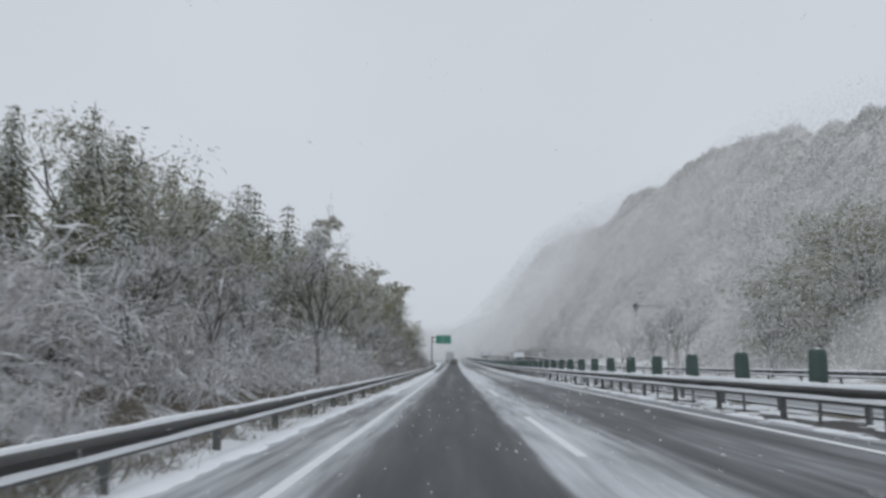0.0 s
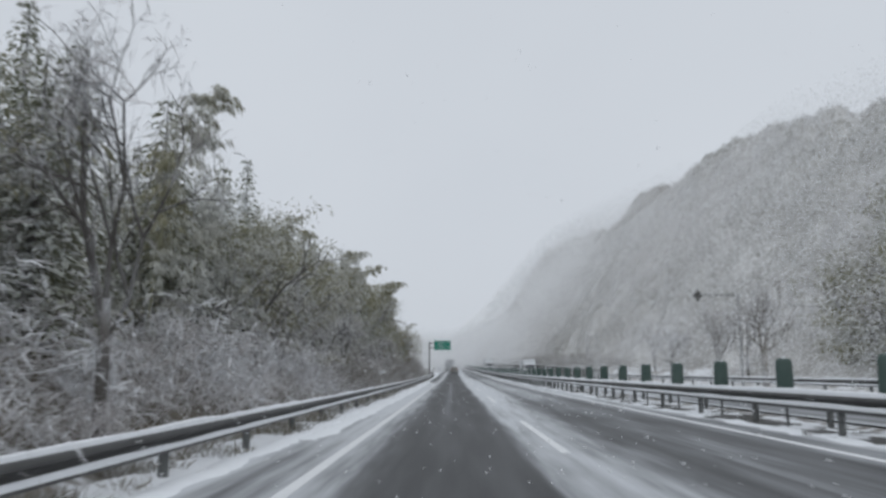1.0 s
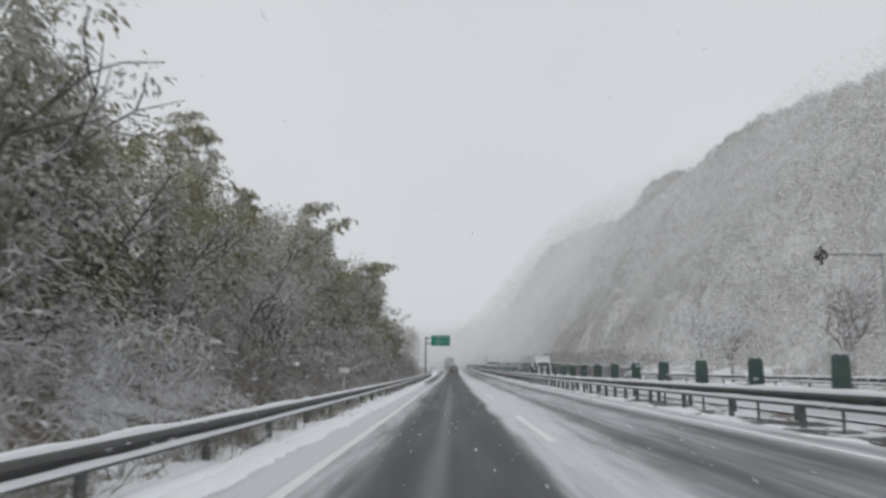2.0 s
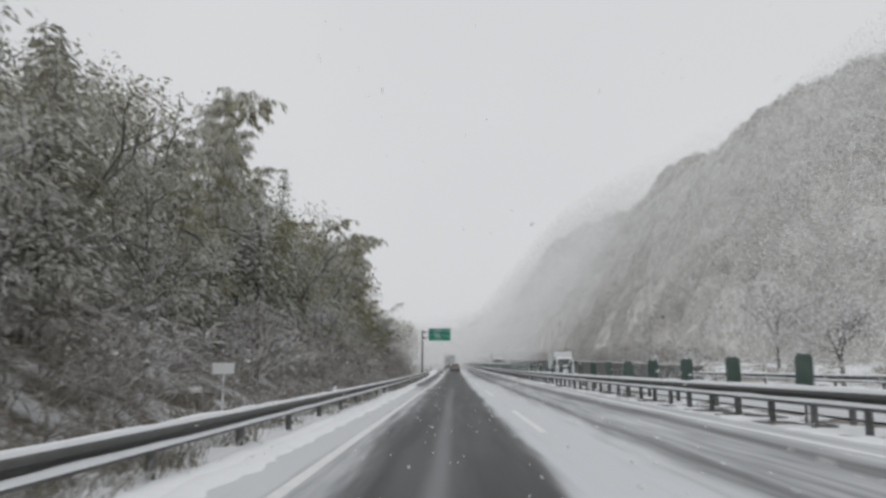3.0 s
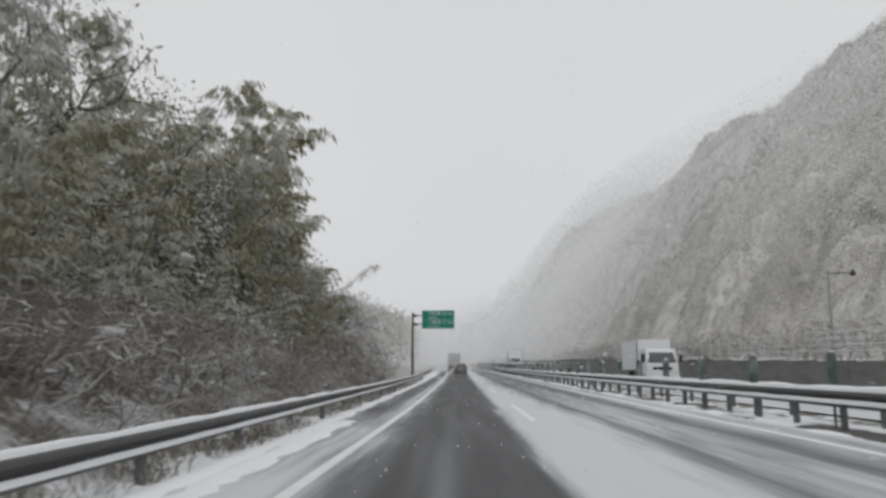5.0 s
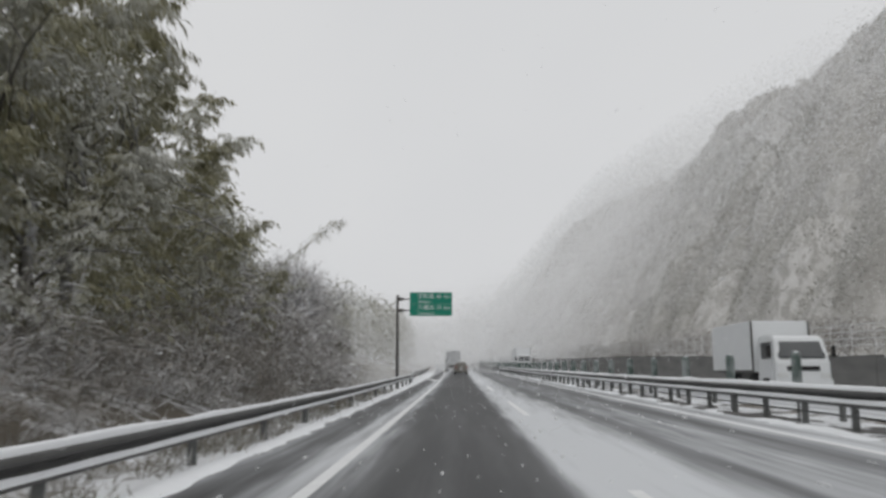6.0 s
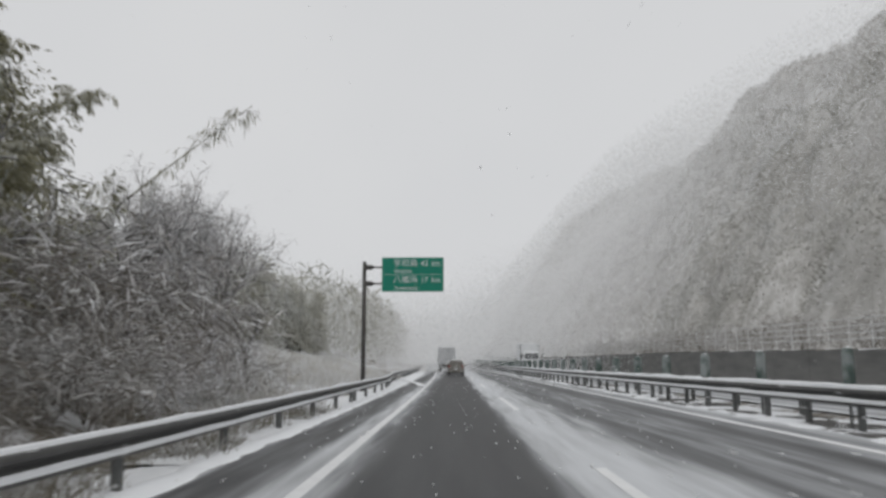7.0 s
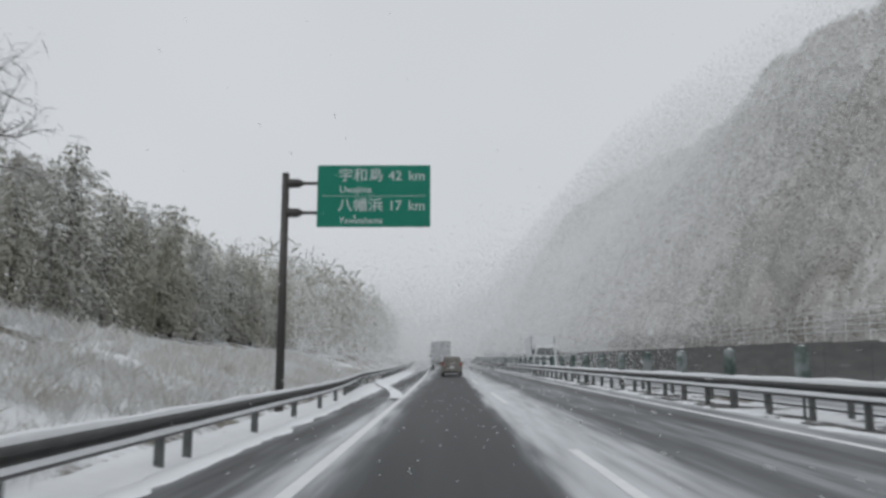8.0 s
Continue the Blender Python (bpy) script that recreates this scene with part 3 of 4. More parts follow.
def loft(sections):
    """Joins rectangles (y, half width low, half width high, z low, z high) into a body."""
    bm = bmesh.new()
    rings = [[bm.verts.new(p) for p in ((-a, y, z0), (a, y, z0), (b, y, z1), (-b, y, z1))] for y, a, b, z0, z1 in sections]
    for r, s in zip(rings, rings[1:]):
        for i in range(4):
            bm.faces.new((r[i], r[(i + 1) % 4], s[(i + 1) % 4], s[i]))
    bm.faces.new(rings[0]), bm.faces.new(rings[-1][::-1])
    bmesh.ops.recalc_face_normals(bm, faces=bm.faces[:])
    bmesh.ops.bevel(bm, geom=bm.edges[:], offset=0.05, segments=2, affect="EDGES")
    return bm


def small_car(m):
    """A car seen from behind; y runs forward from the tail."""
    g = empty("car", "dirty tan-grey hatchback car driving on the slushy lane", "car")
    body = part("body", loft([(0, 0.76, 0.78, 0.35, 0.95), (0.15, 0.82, 0.84, 0.28, 1.0), (2.6, 0.84, 0.84, 0.25, 1.0), (3.9, 0.80, 0.76, 0.28, 0.82), (4.1, 0.74, 0.70, 0.35, 0.7)]), M_CAR, g, smooth=False)
    part("cabin", loft([(0.12, 0.78, 0.60, 0.9, 1.42), (0.45, 0.79, 0.62, 0.9, 1.52), (1.9, 0.79, 0.62, 0.9, 1.5), (2.7, 0.76, 0.5, 0.9, 1.0)]), M_CAR, g)
    part("rear_window", box(bmesh.new(), -0.56, 0.56, 0.13, 0.17, 1.02, 1.36, 0.01), M_GLASS, body, "dark rear window")
    for s in (-1, 1):
        part("tail_lamp", box(bmesh.new(), s * 0.68 - 0.09, s * 0.68 + 0.09, -0.02, 0.1, 0.78, 1.0, 0.02), M_TAIL, body, "red tail lamp")
        part("door_mirror", box(bmesh.new(), s * 0.93 - 0.09, s * 0.93 + 0.09, 2.25, 2.35, 0.98, 1.12, 0.03), M_CAR, body)
        for y in (0.75, 3.2):
            wheel(g, s * 0.72, y, 0.3, 0.19)
    part("bumper", box(bmesh.new(), -0.78, 0.78, -0.06, 0.12, 0.35, 0.55, 0.03), M_CAR, body)
    part("number_plate", box(bmesh.new(), -0.17, 0.17, -0.075, -0.055, 0.58, 0.74, 0.004), M_VAN, body, "plain pale plate")
    part("roof_snow", box(bmesh.new(), -0.5, 0.5, 0.6, 1.8, 1.5, 1.535, 0.015), M_SNOW, g, "thin snow on the roof")
    g.matrix_world = m
    return g


def box_truck(m, label, length=8.2, high=3.05, paint=M_VAN):
    """A cab-over truck with a box; y runs from its front (0) to its tail."""
    g = empty("truck", label, "truck")
    cargo = part("cargo_box", box(bmesh.new(), -1.12, 1.12, 1.95, length, 0.95, high, 0.04), paint, g)
    for s in (-1, 1):
        part("corner_post", box(bmesh.new(), s * 1.12 - 0.03, s * 1.12 + 0.03, 1.93, 2.01, 0.95, high + 0.01, 0.01), M_STEEL, cargo)
        part("rub_rail", box(bmesh.new(), s * 1.125 - 0.02, s * 1.125 + 0.02, 2.0, length, 0.92, 1.02, 0.005), M_STEEL, cargo)
    part("rear_door", box(bmesh.new(), -1.05, 1.05, length - 0.01, length + 0.03, 1.0, high - 0.08, 0.01), paint, cargo)
    part("roof_snow", box(bmesh.new(), -1.05, 1.05, 2.05, length - 0.1, high, high + 0.04, 0.015), M_SNOW, cargo, "snow on the box roof")
    cab = part("cab", loft([(0.0, 1.0, 0.98, 0.5, 1.35), (0.06, 1.02, 1.0, 0.45, 1.45), (0.3, 1.04, 0.92, 0.45, 2.25), (0.6, 1.04, 0.9, 0.45, 2.36), (1.75, 1.04, 0.92, 0.45, 2.36)]), paint, g)
    part("windscreen", loft([(0.02, 0.88, 0.84, 1.42, 1.5), (0.26, 0.88, 0.80, 1.44, 2.16), (0.33, 0.8, 0.8, 1.44, 2.16)]), M_GLASS, cab, "dark windscreen")
    for s in (-1, 1):
        door = part("door", box(bmesh.new(), s * 1.03 - 0.025, s * 1.03 + 0.025, 0.45, 1.5, 0.7, 1.42, 0.01), paint, cab)
        part("side_window", box(bmesh.new(), s * 0.985 - 0.03, s * 0.985 + 0.03, 0.5, 1.4, 1.46, 2.1, 0.02), M_GLASS, door, "dark side window")
        part("headlamp", box(bmesh.new(), s * 0.78 - 0.17, s * 0.78 + 0.17, -0.05, 0.05, 0.72, 0.9, 0.02), M_LENS, cab, "clear headlamp")
        part("mirror", box(bmesh.new(), s * 1.2 - 0.08, s * 1.2 + 0.08, 0.1, 0.18, 1.5, 1.95, 0.03), M_RUBBER, cab, "black door mirror")
        for y in (0.95, length - 1.9):
            wheel(g, s * 0.9, y, 0.42, 0.26)
        part("mud_guard", box(bmesh.new(), s * 0.9 - 0.18, s * 0.9 + 0.18, length - 2.45, length - 1.35, 0.86, 0.9, 0.01), M_RUBBER, g)
    part("bumper", box(bmesh.new(), -1.03, 1.03, -0.1, 0.12, 0.42, 0.66, 0.03), paint, cab)
    part("grille", box(bmesh.new(), -0.6, 0.6, -0.025, 0.05, 0.98, 1.16, 0.01), M_RUBBER, cab)
    part("chassis", box(bmesh.new(), -0.42, 0.42, 0.6, length - 0.1, 0.62, 0.9, 0.01), M_RUBBER, g)
    part("fuel_tank", box(bmesh.new(), -1.0, -0.55, 2.6, 3.7, 0.5, 0.9, 0.06), M_STEEL, g)
    g.matrix_world = m
    return g


small_car(pose(0.25, 210.0, rise(212)))
box_truck(pose(-1.15, 249.0, rise(245), 0, 0, 182), "grey box truck seen from behind in thick snowfall", 7.5, 3.3, M_TRUCKGREY)
box_truck(pose(11.4, 137.4, 0.215 + rise(141), 0, 0, 0) @ Matrix.Diagonal((0.9, 0.9, 0.86, 1)), "white cab-over truck with a tall plain cargo box", 6.9, 3.0)
box_truck(pose(9.8 + bend(228), 223.0, 0.215 + rise(226), 0, 0, 1), "white truck with snow on its roof in thick snowfall", 7.0, 3.3)

# a drift of snow crosses the shoulder where it narrows
strip("snow_drift", [-0.22, -0.1, 0.0, 0.12, 0.25], row_of(174, 201, 0.5), lambda x, y: rise(y) - 0.02 + 0.05 * math.cos(x * 6), M_SNOW, "thin curved drift of snow across the shoulder",
      move=lambda y: -1.75 - 2.6 * step(173.5, 202, y))


# ---- trees: each kind is built once ----
def leaf(verts, faces, p, along, side, length, width):
    """A bent leaf or spray of four triangles."""
    k = len(verts)
    verts += [p, p + along * length * 0.5 + side * width * 0.5, p + along * length * 0.5 - side * width * 0.5, p + along * length + Vector((0, 0, -0.18 * length))]
    faces += [(k, k + 1, k + 2), (k + 1, k + 3, k + 2)]


def rand_dir(r, up=0.0):
    v = Vector((r.gauss(0, 1), r.gauss(0, 1), r.gauss(0, 1)))
    v.normalize()
    v.z += up
    return v.normalized()


def crown_part(name, verts, faces, material, parent):
    return link_mesh(name, verts, faces, material, parent)


def cedar(seed, h=10.0, spread=2.1, skin=None):
    """A spire of tiers: whorls of drooping branches with light between them near the top."""
    r = random.Random(seed)
    g = empty("cedar_tree", "dark green conifer with snow on its drooping branches", "tree", "roadside conifers")
    part("trunk", tube(bmesh.new(), [(0, 0, -0.6), (0, 0, h * 0.5), (0.05, 0, h * 0.99)], [0.16, 0.10, 0.015], 7), M_BARK, g, smooth=True)
    v, f = [], []
    z = h * 0.08
    while z < h * 0.985:
        u = z / h
        turn = r.uniform(0, 6.28)
        for b in range(8 if u < 0.75 else 6):
            reach = spread * (1 - u) ** 0.7 * r.uniform(0.55, 1.15) + 0.14
            a = turn + b * 6.283 / (8 if u < 0.75 else 6) + r.uniform(-0.35, 0.35)
            out = Vector((math.cos(a), math.sin(a), 0))
            side = Vector((-out.y, out.x, 0))
            lift = r.uniform(0.05, 0.3)
            m = max(4, int(reach * 11))
            for i in range(m):
                w = (i + r.random()) / m
                c = out * reach * w + Vector((0, 0, z + lift * reach * w - 0.55 * reach * w * w))
                c += Vector((r.gauss(0, 0.05), r.gauss(0, 0.05), r.gauss(0, 0.04)))
                d = (out * 0.7 + side * (1 if i % 2 else -1) * r.uniform(0.3, 1.1) + Vector((0, 0, r.uniform(-0.8, 0.05)))).normalized()
                leaf(v, f, c, d, d.cross(Vector((0, 0, 1))).normalized() + Vector((0, 0, r.uniform(-0.6, 0.6))), r.uniform(0.26, 0.56) * (1 - 0.35 * u), r.uniform(0.08, 0.17))
        z += r.uniform(0.28, 0.4)
    crown_part("crown", v, f, skin or M_CEDAR, g)
    return g


def bamboo(seed, h=11.0, lean=1.6, bare=False, fine=False, skin=None):
    r = random.Random(seed)
    label = "thin bare bamboo stem leaning out, with few leaves" if bare else "arching bamboo with drooping snow-dusted leaf sprays"
    g = empty("bamboo", label, "bamboo", "" if bare else "bamboo grove")
    pts = []
    for k in range(13):
        u = k / 12
        droop = 0 if bare else 0.10 * h * max(0, u - 0.6) ** 2 * 6
        pts.append(Vector((lean * u ** (1.15 if bare else 2.2), 0, h * u - droop)))
    part("culm", tube(bmesh.new(), [pts[0] - Vector((0, 0, 0.6))] + pts, [0.055] + [0.055 * (1 - 0.85 * k / 12) for k in range(13)], 6), M_CULM, g, smooth=True)
    v, f = [], []
    bm = bmesh.new()
    count = 36 if bare else 72 if fine else 56
    for k in range(count):
        u = r.uniform(0.5, 1.0) if bare else r.uniform(0.14, 1.0) ** 0.8
        i = min(11, int(u * 12))
        p = pts[i].lerp(pts[i + 1], u * 12 - i)
        a = r.uniform(0, 2 * math.pi)
        reach = (1.15 if bare else 1.75) * (1.15 - 0.72 * u) * r.uniform(0.5, 1.15)
        out = Vector((math.cos(a), math.sin(a), r.uniform(0.1, 0.8) if bare else r.uniform(0.05, 0.6)))
        side = Vector((-math.sin(a), math.cos(a), 0))
        droop = Vector((0, 0, -0.38 * reach * reach - 0.1))
        tip = p + out * reach + droop
        if bare:
            tube(bm, [p, p.lerp(tip, 0.5) + Vector((0, 0, 0.06)), tip], [0.012, 0.009, 0.004], 3)
        leaves = 8 if bare else 44 if fine else 36
        for q in range(leaves):
            # leaves hang in a row from the drooping twig, like a comb
            w = r.uniform(0.15, 1.05)
            c = p + out * reach * w + droop * w * w + side * r.gauss(0, 0.13) * reach * (1.1 - 0.6 * w) + Vector((0, 0, r.gauss(0, 0.05)))
            d = (out * r.uniform(0.1, 0.6) + side * r.gauss(0, 0.3) + Vector((0, 0, r.uniform(-1.2, -0.45)))).normalized()
            wide = r.uniform(0.04, 0.07) if fine else 0.045 if bare else r.uniform(0.06, 0.11)
            leaf(v, f, c, d, rand_dir(r), r.uniform(0.17, 0.36) if fine else r.uniform(0.26, 0.46), wide)
    if bare:
        part("branchwork", bm, M_TWIG, g)
    else:
        bm.free()
    crown_part("crown", v, f, skin or M_BAMBOO, g)
    return g


def branches(bm, r, p, d, length, rad, depth, tips, split=3):
    q = p + d * length * 0.5 + rand_dir(r) * length * 0.06
    e = p + d * length + rand_dir(r) * length * 0.10
    if rad > 0.012:
        tube(bm, [p, q, e], [rad, rad * 0.8, rad * 0.6], 5 if rad > 0.03 else 3)
    elif depth:
        tube(bm, [p, e], [rad, rad * 0.5], 3)
    else:
        s = d.cross(rand_dir(r)).normalized() * rad
        bm.faces.new([bm.verts.new(c) for c in (p + s, p - s, e)])
        s = d.cross(s).normalized() * rad
        bm.faces.new([bm.verts.new(c) for c in (p + s, p - s, e)])
    tips.append(e)
    if depth == 0:
        return
    for k in range(split):
        a = e if k < 2 else q
        nd = (d * 0.9 + rand_dir(r, 0.15) * 0.75).normalized()
        branches(bm, r, a, nd, length * r.uniform(0.6, 0.82), rad * 0.6, depth - 1, tips, split)


def bare_tree(seed, h=7.0, name="bare_tree", label="bare deciduous tree with frosted grey twigs", stout=1.0):
    r = random.Random(seed)
    g = empty(name, label, "tree", "bare roadside trees")
    bm = bmesh.new()
    tips = []
    tube(bm, [(0, 0, -0.6), (0.02, 0.02, h * 0.16), (0.0, 0.05, h * 0.3)], [0.17 * stout, 0.13 * stout, 0.11 * stout], 8)
    limbs = bmesh.new()
    for k in range(4):
        a = k * 1.6 + r.uniform(-0.4, 0.4)
        d = Vector((math.cos(a) * 0.5 / stout, math.sin(a) * 0.5 / stout, 1)).normalized()
        branches(limbs, r, Vector((0, 0.05, h * (0.2 + 0.03 * k))), d, h * 0.24, 0.07 * stout, 4, tips)
    skin = M_BARK if stout == 1.0 else M_SHRUB
    part("trunk", bm, skin, g, smooth=True)
    part("branchwork", limbs, skin, g)
    v, f = [], []
    for e in tips:
        for q in range(3):
            d = rand_dir(r, 0.25)
            leaf(v, f, e, d, rand_dir(r), r.uniform(0.25, 0.6), 0.026)
    crown_part("crown", v, f, M_TWIG, g)
    return g


def broad_tree(seed, h=8.0, wide=2.6, fine=False, skin=None):
    r = random.Random(seed)
    g = empty("evergreen_tree", "broad evergreen tree with snow-dusted dark olive leaves", "tree", "roadside evergreens")
    bm, tips = bmesh.new(), []
    tube(bm, [(0, 0, -0.6), (0.05, 0, h * 0.2), (0.1, 0.05, h * 0.42)], [0.17, 0.13, 0.1], 7)
    part("trunk", bm, M_BARK, g, smooth=True)
    limbs = bmesh.new()
    for k in range(5):
        a = k * 1.26 + r.uniform(-0.3, 0.3)
        branches(limbs, r, Vector((0.05, 0.03, h * (0.18 + 0.05 * k))), Vector((math.cos(a) * 0.8, math.sin(a) * 0.8, 0.8)).normalized(), h * 0.26, 0.06, 2, tips)
    part("branchwork", limbs, M_BARK, g)
    v, f = [], []
    clumps = [(Vector((r.gauss(0, 0.37) * wide, r.gauss(0, 0.37) * wide, h * r.uniform(0.06, 0.92))), r.uniform(0.45, 0.9)) for _ in range(72)]
    clumps += [(t, r.uniform(0.3, 0.7)) for t in r.sample(tips, 12)]
    for c, s in clumps:
        for q in range(50 if fine else 30):
            d = rand_dir(r)
            p = c + Vector((d.x * 1.35, d.y * 1.35, d.z * 0.6)) * s * r.uniform(0.3, 1.1)
            leaf(v, f, p, (d + Vector((0, 0, -0.5)) + rand_dir(r) * 0.6).normalized(), rand_dir(r), r.uniform(0.12, 0.26) if fine else r.uniform(0.2, 0.38), r.uniform(0.05, 0.10) if fine else r.uniform(0.08, 0.15))
    crown_part("crown", v, f, skin or M_BROAD, g)
    return g


def shrub(seed, h=2.4, frosted=True):
    r = random.Random(seed)
    skin = M_TWIG if frosted else M_SHRUB
    g = empty("shrub", "tangled bare shrub with frosted twigs above the verge" if frosted else "tangled brown bare shrub with a little snow", "shrub", "roadside shrubs")
    bm, tips = bmesh.new(), []
    for k in range(7):
        a = k * 0.9 + r.uniform(-0.4, 0.4)
        lean = r.uniform(0.3, 0.9)
        branches(bm, r, Vector((math.cos(a) * 0.15, math.sin(a) * 0.15, -0.3)), Vector((math.cos(a) * lean, math.sin(a) * lean, 1)).normalized(), h * 0.34, 0.022, 3, tips)
    part("branchwork", bm, skin, g)
    v, f = [], []
    for e in tips:
        for q in range(2):
            leaf(v, f, e + rand_dir(r) * 0.14, rand_dir(r, -0.1), rand_dir(r), r.uniform(0.15, 0.48), r.uniform(0.016, 0.034))
    crown_part("crown", v, f, skin, g)
    return g


def grass_tuft(seed):
    r = random.Random(seed)
    v, f = [], []
    for k in range(80):
        p = Vector((r.gauss(0, 0.35), r.gauss(0, 0.35), -0.1))
        d = Vector((r.gauss(0, 0.5), r.gauss(0, 0.5), 1)).normalized()
        leaf(v, f, p, d, rand_dir(r), r.uniform(0.35, 0.95), r.uniform(0.02, 0.05))
    return v, f


KINDS = {
    "cedar": [cedar(1, 9.5), cedar(2, 11), cedar(3, 8, 1.8)],
    "bamboo": [bamboo(11, 11, 2.0), bamboo(12, 12, 2.4), bamboo(13, 9.5, 1.2), bamboo(14, 10.5, 2.8)],
    "near_bamboo": [bamboo(15, 10.5, 1.6, fine=True), bamboo(16, 11.5, 2.4, fine=True), bamboo(17, 9.5, 2.8, fine=True)],
    "broad": [broad_tree(21, 8.5), broad_tree(22, 7), broad_tree(23, 9.5, 2.2)],
    "near_broad": [broad_tree(24, 8, fine=True), broad_tree(25, 7, fine=True)],
    "white": [cedar(4, 9, 2.4, M_FARWOOD), bamboo(18, 10, 1.5, fine=True, skin=M_FARWOOD), broad_tree(26, 7.5, 2.4, fine=True, skin=M_FARWOOD), cedar(5, 8, 2.2, M_FARWOOD)],
    "bare": [bare_tree(31, 7.5), bare_tree(32, 6.5), bare_tree(33, 8.5)],
    "stout": [bare_tree(34, 7.5, label="stout bare tree with a thick trunk and upright frosted limbs", stout=1.9), bare_tree(35, 7.0, label="stout bare tree with a thick trunk and upright frosted limbs", stout=1.9)],
    "shrub": [shrub(41), shrub(42, 1.9), shrub(43, 2.8), shrub(44, 2.5, False), shrub(45, 2.1, False)],
}
HEIGHT = {"cedar": [9.5, 11, 8], "bamboo": [10.3, 11.1, 9.1, 9.8], "near_bamboo": [9.8, 10.6, 8.9], "broad": [8.5, 7, 9.5], "near_broad": [8, 7], "white": [9, 10.1, 7.5, 8], "bare": [8.0, 7, 9], "stout": [8.0, 7.5], "shrub": [2.4, 1.9, 2.8, 2.5, 2.1]}
for kind, which in [("broad", 0), ("broad", 1), ("broad", 2), ("near_broad", 0), ("near_broad", 1), ("white", 2)]:
    HEIGHT[kind][which] = max(v.co.z for c in KINDS[kind][which].children for v in c.data.vertices)
# these trees wear the lighter foliage, with haze mixed into its colour
for ob in KINDS["white"]:
    tagged(ob, "snow-dusted tree on the slope beside the road, paled with haze colour", group="snow-laden trees")
used = set()


def plant(kind, which, x, y, high, turn, wide=1.0):
    """Puts a tree of that kind on the ground so that it stands about that high; x from the road's middle."""
    s = high / HEIGHT[kind][which]
    m = pose(x + bend(y), y, ground_z(x, y) - 0.05, 0, 0, turn)
    ob = KINDS[kind][which]
    made = ob if (kind, which) not in used else copy_thing(ob, m)
    used.add((kind, which))
    made.matrix_basis = m @ Matrix.Diagonal((s * wide, s * wide, s, 1))
    return made


TOPS = [(-13.1, 4.5), (8.6, 4.7), (13.4, 5.2), (18.1, 8.0), (26.6, 8.0), (37.0, 9.6), (53.1, 9.8), (72.0, 11.0), (95.7, 11.6), (110, 12.7), (129.7, 13.9), (135.4, 12.4), (139.2, 9.6), (143.9, 8.3), (154.3, 8.3), (169.5, 11.0), (180.8, 13.2), (204.5, 13.0), (284.9, 14.0), (379.5, 15.0)]


def top_of(y):
    for (a, h), (b, g) in zip(TOPS, TOPS[1:]):
        if y <= b:
            return h + (g - h) * (y - a) / (b - a)
    return 15.0


rng = random.Random(5)
y = -14.0
lap = 0
while y < 228:
    back = 1.0 * step(58, 86, y) + 1.2 * step(91, 119, y) + 2.2 * step(137, 149, y) + 2.6 * step(152, 160, y)
    lap += 1
    for row, x in enumerate((-7.8, -9.8, -12.4) if y < 133 else (-8.4, -10.6, -13.4) if y < 157 else (-8.8, -11.0, -13.6)):
        if row == 2 and lap % 3 == 0 and y < 120:
            continue
        px = x - back + rng.uniform(-0.7, 0.7)
        py = y + rng.uniform(-0.9, 0.9) + row * 0.7
        if py < 32:
            kind = rng.choice(["cedar", "cedar", "broad", "bamboo"])
        elif py < 60:
            kind = rng.choice(["broad", "bamboo", "cedar", "broad"])
        elif py < 143:
            kind = rng.choice(["bamboo", "bamboo", "broad", "bamboo", "cedar"])
        else:
            kind = "white" if py > 157 else rng.choice(["broad", "bamboo", "broad", "bamboo", "cedar"])
        if row < 2 and kind in ("bamboo", "broad"):
            kind = "near_" + kind
        if row == 2 and py < 157:
            kind = "bamboo" if lap % 2 else "cedar"
        elif 22 < py < 74 and rng.random() < 0.6 or 74 <= py < 112 and rng.random() < 0.5:
            kind = "white"
        which = rng.choice((0, 1, 1, 3)) if kind == "white" and py > 143 else rng.randrange(len(KINDS[kind]))
        g = ground_z(px, py)
        high = max(2.5, (top_of(py) - g) * rng.uniform(0.78, 1.03) * (0.86 if row == 0 else 1.0))
        if 34 < py < 78 and ("broad" in kind or kind == "white" and which == 2):
            high *= 0.86
        turn = rng.uniform(-70, 70) if "bamboo" in kind else rng.uniform(0, 360)
        plant(kind, which, px, py, high, turn, rng.uniform(0.9, 1.2) * (1.0 if py < 143 else 0.85 if kind == "white" and which in (0, 3) else 1.25))
    y += 2.3 if y < 152 else 2.7
# undergrowth by the rail
rng = random.Random(17)
y = -8.0
while y < 143:
    low = 1.0 - 0.15 * step(40, 80, y)
    for x, h in ((-5.4, 1.6 - 0.3 * step(104, 116, y)), (-6.6, 2.5 - 0.3 * step(104, 116, y)), (-8.0, 3.0))[:3 if y > 80 else 2]:
        px, py = x + rng.uniform(-0.5, 0.5), y + rng.uniform(-0.7, 0.7)
        plant("shrub", rng.choice((0, 1, 2)) if py < 56 or rng.random() < 0.25 and py < 85 else rng.choice((3, 4)), px, py, h * low * rng.uniform(0.7, 1.25), rng.uniform(0, 360), 1.2 / low)
    if y > 104 and rng.random() < 0.55:
        # the grove hangs low over the rail here
        plant("near_bamboo", rng.randrange(3), -7.6 + rng.uniform(-0.5, 0.4), y + rng.uniform(-0.8, 0.8), rng.uniform(3.4, 5.0), rng.uniform(-60, 60), 1.4)
    elif rng.random() < 0.18:
        plant("bare", rng.randrange(3), -6.3 + rng.uniform(-0.4, 0.4), y, rng.uniform(3.5, 5.0), rng.uniform(0, 360))
    y += 2.3
